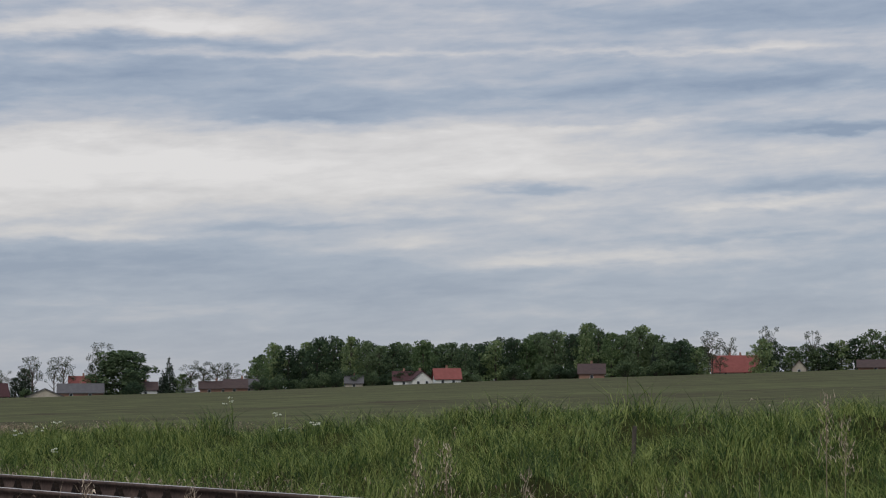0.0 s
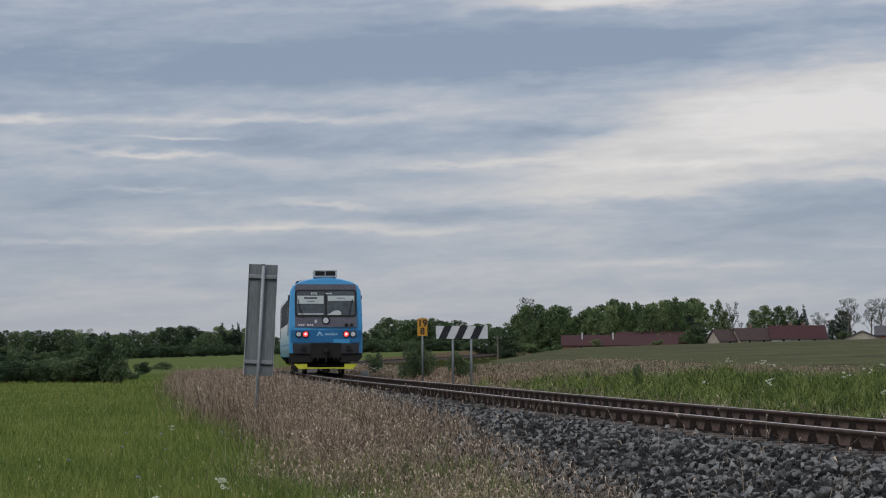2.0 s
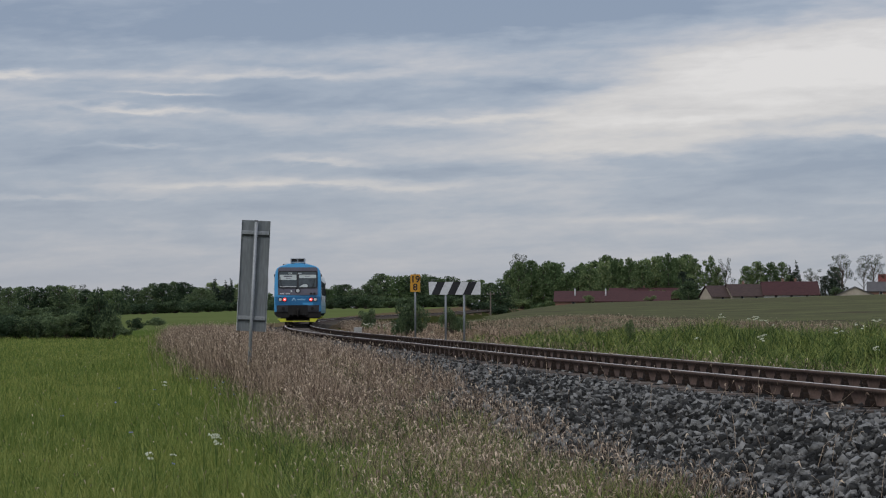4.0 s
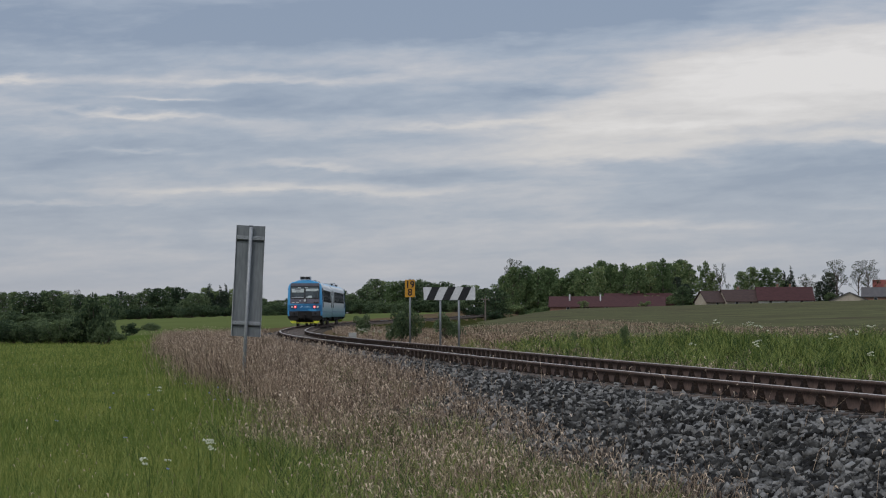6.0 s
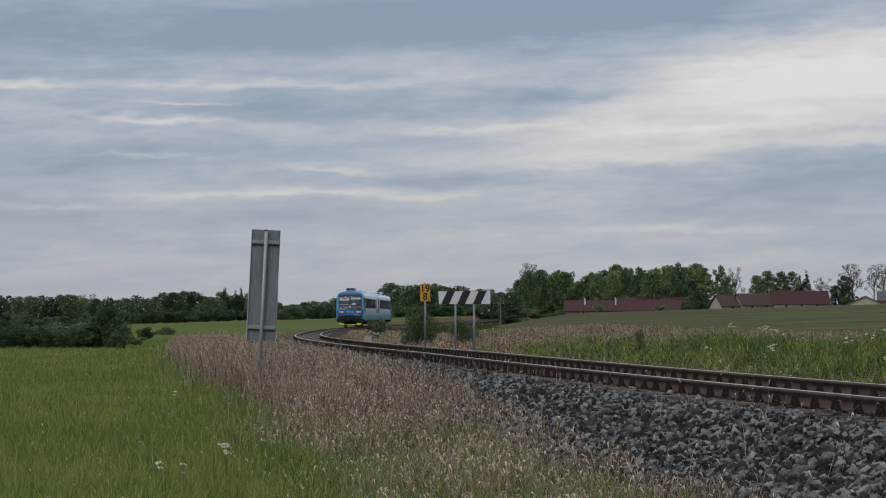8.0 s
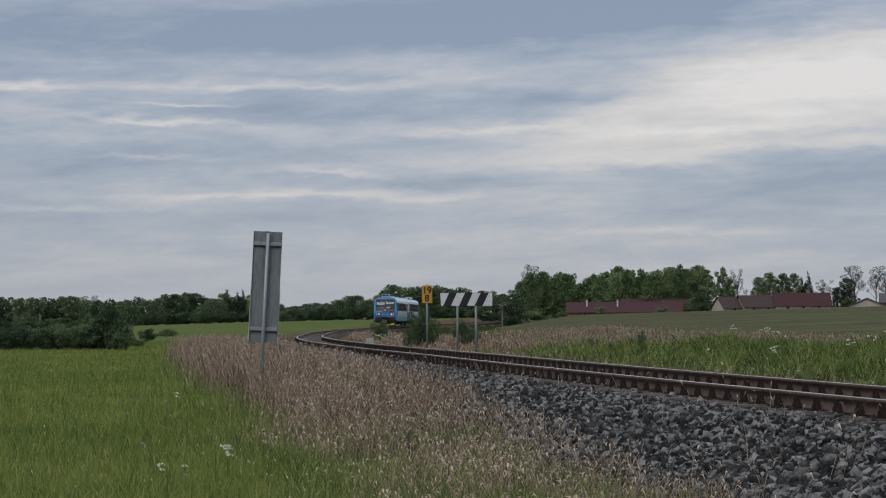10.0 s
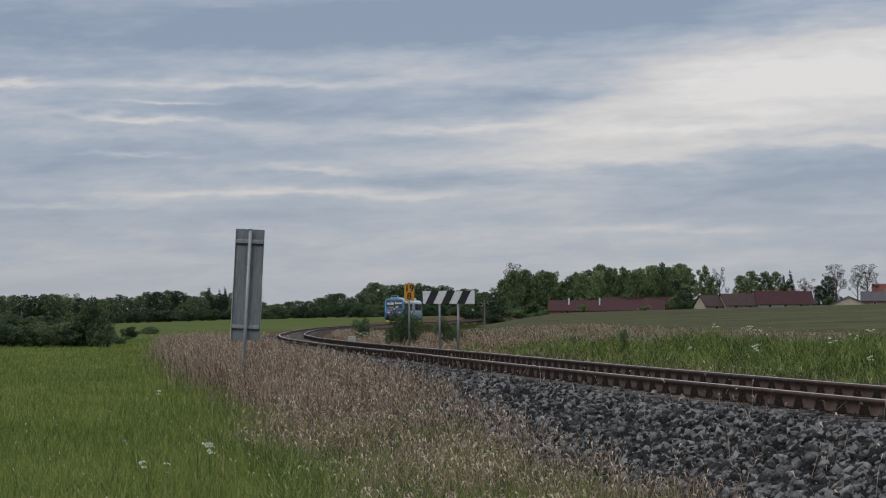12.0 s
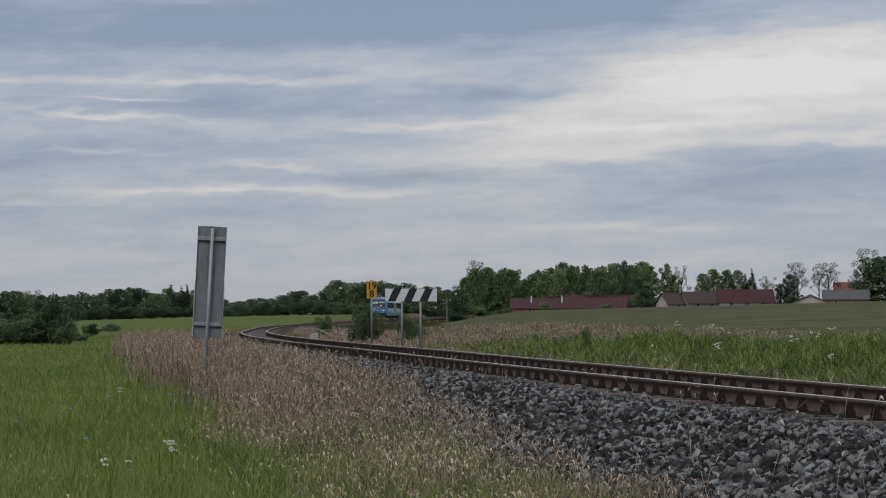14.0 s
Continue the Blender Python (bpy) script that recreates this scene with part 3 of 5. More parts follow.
def rotations(n):
    q = rng.normal(size=(n, 4))
    q /= np.linalg.norm(q, axis=1)[:, None]
    w, x, y, z = q.T
    return np.stack([1 - 2 * (y * y + z * z), 2 * (x * y - z * w), 2 * (x * z + y * w), 2 * (x * y + z * w), 1 - 2 * (x * x + z * z), 2 * (y * z - x * w),
                     2 * (x * z - y * w), 2 * (y * z + x * w), 1 - 2 * (x * x + y * y)], -1).reshape(n, 3, 3)


def stones(name, s, u, size, label):
    n = len(s)
    x, y, z = track_points(s, u)
    prof = np.interp(u, [p[0] for p in bed], [p[1] for p in bed])
    shape = ROCK_V[None] + rng.normal(0, 0.30, (n, len(ROCK_V), 3))
    shape = shape * rng.uniform(0.55, 1.5, (n, 1, 3)) * size[:, None, None]
    shape = np.einsum("nij,nkj->nki", rotations(n), shape)
    shape += np.stack([x, y, z + prof + size * rng.uniform(0.0, 0.55, n)], -1)[:, None, :]
    f = (ROCK_F[None] + (np.arange(n) * len(ROCK_V))[:, None, None]).reshape(-1, 3)
    ob = new(name, raw_mesh(name, shape.reshape(-1, 3), f, M["stone"]))
    ob.parent = track
    tagged(ob, label, kind="stuff")


s_a = 46 * rng.random(50000) ** 1.5
stones("ballast_stones", s_a, rng.uniform(-4.2, -1.2, 50000), rng.uniform(0.014, 0.038, 50000), "crushed grey ballast stones")
s_b = rng.uniform(44, 130, 9000)
stones("ballast_stones", s_b, rng.uniform(-3.4, -1.2, 9000), rng.uniform(0.04, 0.07, 9000), "crushed grey ballast stones")
s_c = 3 + 80 * rng.random(6000) ** 1.3
stones("ballast_stones", s_c, rng.uniform(-1.2, 1.9, 6000), rng.uniform(0.03, 0.05, 6000), "crushed grey ballast stones between the rails")

# ---- grass ----


def blades(name, x, y, h, w, lean, mat, label, seed_heads=0.0, sink=0.03, head=0.0):
    """Bent, tapering blades or stems, each an island of its own; some stems end in a drooping seed head."""
    n = len(x)
    z = height(x, y) - sink
    a = rng.uniform(0, 2 * math.pi, n)
    face = rng.normal(0, 0.7, n)  # blades turn mostly broadside
    dx, dy = np.cos(face), np.sin(face)
    bx, by = np.cos(a) * lean * h, np.sin(a) * lean * h
    k = rng.random(n) < seed_heads
    rows_ = []
    mid = np.where(k, 0.8, 0.55)
    for t, ww, b in ((0.0, np.where(k, w * 0.7, w * 0.9), 0.0), (mid, w, mid ** 2.2)):
        for sgn in (-1, 1):
            rows_.append(np.stack([x + bx * b + dx * ww / 2 * sgn, y + by * b + dy * ww / 2 * sgn, z + h * t * (1 - 0.15 * b * np.abs(lean))], -1))
    top = np.stack([x + bx, y + by, z + h * (1 - 0.15 * np.abs(lean))], -1)
    rows_.append(top)
    V = np.stack(rows_, 1).reshape(-1, 3)
    o = (np.arange(n) * 5)[:, None, None]
    tri = np.array([[0, 1, 2], [1, 3, 2], [2, 3, 4]])
    ob = tagged(new(name, raw_mesh(name, V, (tri[None] + o).reshape(-1, 3), mat)), label, "grass", kind="stuff")
    if head and k.any():
        c, m = top[k], int(k.sum())
        ln = head * rng.uniform(0.6, 1.4, m)
        wd = ln * rng.uniform(0.13, 0.24, m) + 0.00005 * np.hypot(x[k], y[k])
        d = np.stack([np.cos(a[k]), np.sin(a[k]), np.zeros(m)], -1)
        side = np.stack([dx[k], dy[k], np.zeros(m)], -1)
        up = np.array((0, 0, 1.0))
        droop = rng.uniform(-0.5, 0.9, m)[:, None]
        p0 = c - up * 0.01
        p1 = c + d * (ln * 0.30)[:, None] + up * (ln * 0.40)[:, None]
        p2 = p1 + (d * 0.45 - up * 0.35 * droop) * ln[:, None]
        V = np.stack([p0, p1 - side * wd[:, None] / 2, p1 + side * wd[:, None] / 2 + up * wd[:, None] * 0.5, p2], 1).reshape(-1, 3)
        f = (np.array([[0, 1, 2], [2, 1, 3]])[None] + (np.arange(m) * 4)[:, None, None]).reshape(-1, 3)
        tagged(new("seed_heads", raw_mesh("seed_heads", V, f, M["seed"])), "pale drooping seed heads on dry stems", "grass", kind="stuff")
    return ob


def fan(n, az0, az1, r0, r1):
    az = rng.uniform(az0, az1, n)
    r = np.exp(rng.uniform(math.log(r0), math.log(r1), n))
    return r * np.sin(az), r * np.cos(az), r


def meadow_grass():
    x, y, r = fan(190000, -0.24, 0.06, 14.5, 150)
    s, u = from_track(x, y)
    keep = u < verge_edge(s) + rng.normal(0, 0.2, len(s))
    x, y, r, u, s = x[keep], y[keep], r[keep], u[keep], s[keep]
    n = len(x)
    edge = np.exp(-((u - verge_edge(s)) / 0.9) ** 2)  # lusher beside the dry verge
    h = rng.uniform(0.08, 0.24, n) * (1 + 0.35 * wave(x, y, 0.9, 4.0)) * (1 + 0.5 * edge)
    blades("meadow_grass", x, y, h, 0.003 + 0.00014 * r, rng.uniform(0.1, 0.8, n), M["grass"], "lush green meadow grass")
    x, y, r = fan(2600, -0.24, 0.03, 16, 120)
    s, u = from_track(x, y)
    keep = u < verge_edge(s)
    x, y, r = x[keep], y[keep], r[keep]
    blades("meadow_grass", x, y, rng.uniform(0.25, 0.42, len(x)), 0.002 + 0.00006 * r, rng.uniform(0.1, 0.5, len(x)), M["bank_grass"], "taller flowering grasses in the meadow", 0.35, head=0.038)


def dry_verge():
    n = 150000
    s = 2 + 150 * rng.random(n) ** 1.75
    e = verge_edge(s)
    inner = np.interp(s, (0, 5, 14, 28, 50), (-3.6, -3.5, -3.0, -2.2, -1.9))
    u = e + (inner - e) * rng.random(n) ** 0.85 + rng.normal(0, 0.1, n) - np.abs(rng.normal(0, 0.4, n)) * (rng.random(n) < 0.22)
    x, y, _ = track_points(s, u)
    r = np.hypot(x, y)
    k = (wave(x, y, 1.4, 9.0) < np.interp(s, (8, 22), (0.02, 0.40))) | (rng.random(n) < np.interp(s, (10, 22), (0.22, 0.4)))
    s, u, x, y, r, inner = s[k], u[k], x[k], y[k], r[k], inner[k]
    h = rng.uniform(0.12, 0.38, len(s)) * (1 + 0.5 * wave(x, y, 1.1, 6.0)) * np.where(u > inner - 0.5, 0.75, 1) * np.interp(s, (18, 40, 70), (1.0, 1.5, 1.7)) * (1 + np.interp(s, (20, 30, 44, 60), (0.0, 0.75, 0.75, 0.2)) * smooth(3.4, 4.1, -u))
    blades("dry_grass", x, y, h, 0.003 + 0.00007 * r, rng.uniform(0.05, 0.75, len(s)), M["dry_grass"], "tall dry straw-brown verge grass with seed heads", 0.34, head=0.058)
    n = 420
    s = 3 + 75 * rng.random(n) ** 1.25
    x, y, _ = track_points(s, rng.uniform(-3.3, -0.95, n))
    blades("dry_grass", x, y, rng.uniform(0.2, 0.55, n), 0.003 + 0.00004 * np.hypot(x, y), rng.uniform(0.2, 0.9, n), M["dry_grass"], "scattered dry stalks on the ballast", 0.7, head=0.07)
    n = 60000
    s = 2 + 90 * rng.random(n) ** 1.8
    e = verge_edge(s)
    u = e - 0.5 + 3.0 * rng.random(n) ** 1.2
    x, y, _ = track_points(s, u)
    k = (wave(x, y, 1.4, 9.0) > np.interp(s, (6, 13, 24), (-0.7, -0.3, 0.15))) & (u < np.interp(s, (0, 14, 28), (-3.9, -3.5, -2.6)))
    x, y = x[k], y[k]
    blades("verge_grass", x, y, rng.uniform(0.20, 0.46, len(x)), np.full(len(x), 0.006), rng.uniform(0.15, 0.8, len(x)), M["bank_grass"], "green grass among the dry stems")


def bank_grass():
    n, tufts = 210000, 7000
    ts = -5 + 66 * rng.random(tufts) ** 1.15
    tu = 2.75 + 6.4 * rng.random(tufts) ** 1.05
    keep = rng.random(tufts) < np.interp(ts - 1.2 * (tu - 3), (34, 58), (1.0, 0.10)) * np.interp(tu, (2.9, 3.8), (0.2, 1.0))
    ts, tu = ts[keep], tu[keep]
    th_ = 0.09 + 0.30 * rng.random(len(ts)) ** 1.5 * np.interp(tu, (2.7, 4.5, 9.3), (1.0, 1.0, 0.8))
    tx, ty, _ = track_points(ts, tu)
    th_ *= 1 + 0.55 * wave(tx, ty, 1.15, 5.0)
    j = rng.integers(0, len(ts), n)
    s = ts[j] + rng.normal(0, 0.15, n)
    u = np.maximum(tu[j] + rng.normal(0, 0.15, n), 2.6)
    x, y, _ = track_points(s, u)
    r = np.hypot(x, y)
    h = th_[j] * rng.uniform(0.55, 1.2, n)
    blades("bank_grass", x, y, h, 0.0040 + 0.00012 * r, rng.uniform(0.3, 1.3, n), M["bank_grass"], "long green grass on the railway bank")
    n = 80000
    s = -3 + 190 * rng.random(n) ** 1.5
    u = 2.6 + 22 * rng.random(n) ** 1.3
    x, y, _ = track_points(s, u)
    lush = wave(x, y, 0.8, 8.0)
    k = (s - 1.2 * (u - 3) > 36 + 14 * rng.random(n)) | ((u > 7.4) & (lush > np.where(s > 22, -0.7, 0.1))) | ((u < 3.7) & (lush > -0.3)) | ((u < 6.5) & (lush > 0.52))
    k &= (s > 62) | (u < 3.8) | (rng.random(n) < 0.38)
    x, y = x[k], y[k]
    r = np.hypot(x, y)
    blades("dry_grass", x, y, rng.uniform(0.08, 0.27, len(x)) * (1 + 0.5 * wave(x, y, 1.5, 2.0)), 0.003 + 0.0001 * r, rng.uniform(0.1, 0.7, len(x)), M["dry_grass"], "pale dry grass along the far side of the track", 0.35, head=0.06)


def plumed_stalks():
    """A few tall flowering stalks close to the camera: azimuth, distance, top, plume length."""
    rs = random.Random(8)
    for az, r, top, ln in ((29.1, 8.0, 0.74, 0.24), (29.5, 8.3, 0.66, 0.2), (19.2, 7.6, 0.60, 0.2), (19.9, 7.9, 0.58, 0.18), (21.9, 7.4, 0.50, 0.16), (11.1, 8.2, 0.48, 0.14), (13.6, 8.4, 0.42, 0.12)):
        a = radians(az)
        x, y = r * math.sin(a), r * math.cos(a)
        z = float(height(np.array([x]), np.array([y]))[0])
        ob = thing("plumed_grass", "tall pale grass stalk with a feathery plume", "grass", "tall stalks by the camera", at=pose(x, y, z))
        h = top - z
        part("stem", rod(bmesh.new(), (0, 0, -0.05), (0.02, 0, h - ln * 0.3), 0.0025, 0.0012, 5), M["dry_grass"], ob)
        bm = bmesh.new()
        for i in range(90):
            t = rs.random()
            c = Vector((0.02 + rs.gauss(0, 0.022) * (1.25 - t), rs.gauss(0, 0.02), h - ln * (1 - t)))
            d = Vector((rs.gauss(0, 0.5), rs.gauss(0, 0.5), 1)).normalized() * rs.uniform(0.014, 0.034)
            sd = Vector((1, rs.uniform(-0.5, 0.5), 0)) * 0.0014
            q = [bm.verts.new(v) for v in (c - sd, c + sd, c + d)]
            bm.faces.new(q)
        tagged(part("plume", bm, M["seed"], ob), kind="stuff")


def field_crop():
    x, y, r = fan(30000, -0.06, 0.56, 34, 160)
    s, u = from_track(x, y)
    k = u > 10
    x, y, r = x[k], y[k], r[k]
    blades("young_crop", x, y, rng.uniform(0.02, 0.06, len(x)), 0.006 + 0.0001 * r, rng.uniform(0.1, 0.6, len(x)), M["crop"], "low young crop with bare brown strips")


field_crop()
meadow_grass()
dry_verge()
bank_grass()
plumed_stalks()

# ---- flowering weeds ----


def umbel_plant(name, x, y, h, mat, label, heads=5, size=0.05):
    z = float(height(np.array([x]), np.array([y]))[0])
    ob = thing(name, label, "wildflower", at=pose(x, y, z))
    stalk, flower = bmesh.new(), bmesh.new()
    for i in range(heads):
        a, d = random.uniform(0, 6.28), random.uniform(0.02, 0.14)
        top = Vector((math.cos(a) * d, math.sin(a) * d, h * random.uniform(0.8, 1.0)))
        rod(stalk, (0, 0, h * 0.3 * random.random()), top, 0.004, 0.002, 5)
        for k in range(7):
            p = top + Vector((random.gauss(0, size * 0.6), random.gauss(0, size * 0.6), random.gauss(0, size * 0.2)))
            bmesh.ops.create_icosphere(flower, subdivisions=1, radius=size * random.uniform(0.25, 0.42), matrix=Matrix.Translation(p))
    rod(stalk, (0, 0, -0.02), (0, 0, h * 0.75), 0.006, 0.004, 5)
    part("stem", stalk, M["bank_grass"], ob)
    tagged(part("flower_head", flower, mat, ob, "clustered blossom"), kind="stuff")


def scatter_flowers():
    rs = random.Random(5)
    for i in range(15):
        s, u = rs.uniform(18, 40), rs.uniform(4.0, 7.0)
        x, y, _ = track_points(s, u)
        umbel_plant("cow_parsley", float(x), float(y), rs.uniform(0.4, 0.65), M["white_petal"], "white umbels of cow parsley on the bank", 3, 0.028)
    for x, y in ((-2.62, 22.4), (-2.75, 22.5), (-2.75, 19.2), (-5.5, 40.0)):
        umbel_plant("yarrow", x, y, rs.uniform(0.35, 0.5), M["white_petal"], "creamy white meadow flower in the grass", 3, 0.026)
    for i in range(26):
        x, y, _ = track_points(rs.uniform(82, 100), rs.uniform(2.8, 4.6))
        umbel_plant("cow_parsley", float(x), float(y), rs.uniform(0.3, 0.5), M["white_petal"], "white umbels of cow parsley beside the track", 3, 0.034)
    for i in range(14):
        y = rs.uniform(19, 45)
        x = rs.uniform(-0.19, -0.09) * y
        umbel_plant("cornflower", x, y, rs.uniform(0.3, 0.45), M["blue_petal"], "small blue meadow flower", 1, 0.015)


scatter_flowers()

# ---- signs beside the track ----


def distance_board():
    """Tall galvanised board seen from its back, on one pipe, leaning slightly."""
    at = pose(-4.95, 48.0, -0.98, 0, 2.8, 4)
    ob = thing("distance_board", "tall galvanised railway board seen from behind on a pipe post", "railway sign", at=at)
    z0, z1, w = 1.27, 3.57, 0.595
    sheet = one_box(0, 0, (z0 + z1) / 2, w, 0.004, z1 - z0)
    part("sheet", sheet, M["galv"], ob, "plain grey back of the board")
    for sx in (-1, 1):
        part("edge_flange", one_box(sx * (w / 2 - 0.004), -0.018, (z0 + z1) / 2, 0.008, 0.036, z1 - z0), M["galv"], ob)
    for zz in (z0 + 0.26, z1 - 0.27):
        part("bracket", one_box(0, -0.034, zz + 0.015, w - 0.03, 0.03, 0.075, bevel=0.006), M["galv_bright"], ob, "bright cross bracket")
        # Dark strip added to stand for the shaded gap under the bracket.
        part("bracket_lip", one_box(0, -0.022, zz - 0.045, w - 0.04, 0.016, 0.012), M["valance"], ob)
        for sx in (-0.22, -0.12, 0.12, 0.22):
            part("rivet", disc(bmesh.new(), sx, zz + 0.015, -0.052, 0.011, 0.008, 8), M["galv"], ob)
    for sx in (-1, 1):
        part("face_rim", one_box(sx * (w / 2 + 0.006), 0.012, z0 + 0.55, 0.010, 0.02, 1.1), M["sign_white"], ob, "white painted rim of the front")
    part("post", rod(bmesh.new(), (-0.005, -0.085, -0.3), (0.005, -0.085, z1 - 0.02), 0.036, seg=14), M["galv_bright"], ob, "galvanised pipe", smooth=True)
    part("cap", one_box(0, -0.085, z1 - 0.01, 0.075, 0.075, 0.02), M["black"], ob)


def letter_mesh(text, size, mat):
    cu = bpy.data.curves.new("digit", "FONT")
    cu.body, cu.size, cu.align_x, cu.align_y, cu.extrude, cu.offset = text, size, "CENTER", "CENTER", 0.002, size * 0.022
    tmp = bpy.data.objects.new("digit", cu)
    scene.collection.objects.link(tmp)
    me = bpy.data.meshes.new_from_object(tmp)
    bpy.data.objects.remove(tmp)
    me.materials.clear()
    me.materials.append(mat)
    return me


def hectometre_sign():
    x, y = -2.37, 77.0
    z = float(height(np.array([x]), np.array([y]))[0])
    ob = thing("hectometre_sign", "amber railway kilometre sign with black numbers on a post", "railway sign", at=pose(x, y, z, 0, 0, 2))
    top = 1.91 - z
    part("plate", slab(bmesh.new(), rounded(-0.165, 0.165, top - 0.58, top, 0.02), -0.03, 0.006), M["sign_amber"], ob, "amber enamel plate")
    for txt, zz in (("19", top - 0.17), ("8", top - 0.43)):
        part("number", letter_mesh(txt, 0.31, M["sign_black"]), None, ob, "black painted number", at=pose(0, -0.034, zz, 90, 0, 0))
    part("post", rod(bmesh.new(), (0, 0, -0.3), (0, 0, top + 0.03), 0.03, seg=12), M["galv"], ob, "grey pipe", smooth=True)


def striped_board():
    x, y = -0.90, 65.0
    z = float(height(np.array([x]), np.array([y]))[0])
    ob = thing("striped_board", "white board with slanting black stripes on two thin posts", "railway sign", at=pose(x, y, z, 0, 0, 1))
    top, h, w = 1.51 - z, 0.36, 1.46
    part("plate", slab(bmesh.new(), [(-w / 2 + 0.02, top - h), (w / 2, top - h), (w / 2, top), (-w / 2, top)], -0.03, 0.006), M["sign_white"], ob, "white painted plate")
    for a, b in ((0.055, 0.205), (0.36, 0.51), (0.66, 0.815)):
        xs = [(-0.5 + a) * w, (-0.5 + b) * w, (-0.5 + b + 0.115) * w, (-0.5 + a + 0.115) * w]
        part("stripe", slab(bmesh.new(), [(xs[0], top - h), (xs[1], top - h), (xs[2], top), (xs[3], top)], -0.034, 0.003), M["sign_black"], ob, "black painted stripe")
    for px in (-0.25, 0.27):
        part("post", rod(bmesh.new(), (px, 0, -0.35), (px, 0, top - 0.03), 0.030, seg=12), M["galv"], ob, "thin galvanised pipe", smooth=True)
    for px in (-0.25, 0.27):
        part("clamp", one_box(px, -0.004, top - 0.15, 0.08, 0.05, 0.03), M["galv"], ob)


def marker_stone():
    x, y, _ = track_points(88.0, 1.9)
    z = float(height(np.array([x]), np.array([y]))[0])
    ob = thing("marker_stone", "small white concrete track marker beside the rail", "marker stone", at=pose(float(x), float(y), z))
    bm = one_box(0, 0, 0.17, 0.32, 0.18, 0.5, bevel=0.02)
    part("block", bm, M["concrete"], ob)
    part("mark", one_box(0, -0.083, 0.25, 0.09, 0.006, 0.12), M["sign_black"], ob)


def fence_stake():
    x, y = 9.68, 22.0
    z = float(height(np.array([x]), np.array([y]))[0])
    ob = thing("fence_stake", "weathered dark wooden stake standing in the bank grass", "stake", at=pose(x, y, z, 2, 3, 20))
    bm = bmesh.new()
    rod(bm, (0, 0, -0.3), (0, 0, 0.5), 0.03, 0.022, 7)
    box(bm, 0.004, 0.0, 0.495, 0.03, 0.04, 0.05, bevel=0.01)
    part("stake", bm, M["bark"], ob)


distance_board()
hectometre_sign()
striped_board()
marker_stone()
fence_stake()

# ---- the railcar unit ----
HALF = 11.15
SECTION = ((1.40, 0.72), (1.425, 1.0), (1.43, 1.9), (1.42, 2.45), (1.395, 3.0), (1.365, 3.3), (1.26, 3.50), (1.04, 3.64), (0.6, 3.76), (0.0, 3.81))


def cab_y(z):
    """The cab's face leans back above the lamps."""
    return -HALF + max(0.0, z - 1.85) * 0.17


def shell_ring(y_of, scale=1.0, z_drop=0.0):
    right = [(x * scale, z - z_drop * max(0, z - 2.9)) for x, z in SECTION]
    ring = right + [(-x, z) for x, z in right[-2::-1]]
    return [(x, y_of(z), z) for x, z in ring]


def side_x(z):
    zs, xs = [p[1] for p in SECTION[:7]], [p[0] for p in SECTION[:7]]
    return float(np.interp(z, zs, xs))


def side_plate(bm, sx, y0, y1, z0, z1, out, thick=0.012, r=0.09):
    """A rounded plate that lies on the car's side, following its slope."""
    pts = rounded(y0, y1, z0, z1, r, 3)
    f = [bm.verts.new((sx * (side_x(z) + out), y, z)) for y, z in pts]
    b = [bm.verts.new((sx * (side_x(z) + out - thick), y, z)) for y, z in pts]
    bm.faces.new(f)
    bm.faces.new(b[::-1])
    for i in range(len(f)):
        j = (i + 1) % len(f)
        bm.faces.new((f[i], b[i], b[j], f[j]))
    return bm


def loft(rings, cap=True):
    bm = bmesh.new()
    vv = [[bm.verts.new(p) for p in r] for r in rings]
    for a, b in zip(vv, vv[1:]):
        for i in range(len(a) - 1):
            bm.faces.new((a[i], a[i + 1], b[i + 1], b[i]))
        bm.faces.new((a[-1], a[0], b[0], b[-1]))
    if cap:
        bm.faces.new(vv[0][::-1])
        bm.faces.new(vv[-1])
    return bm


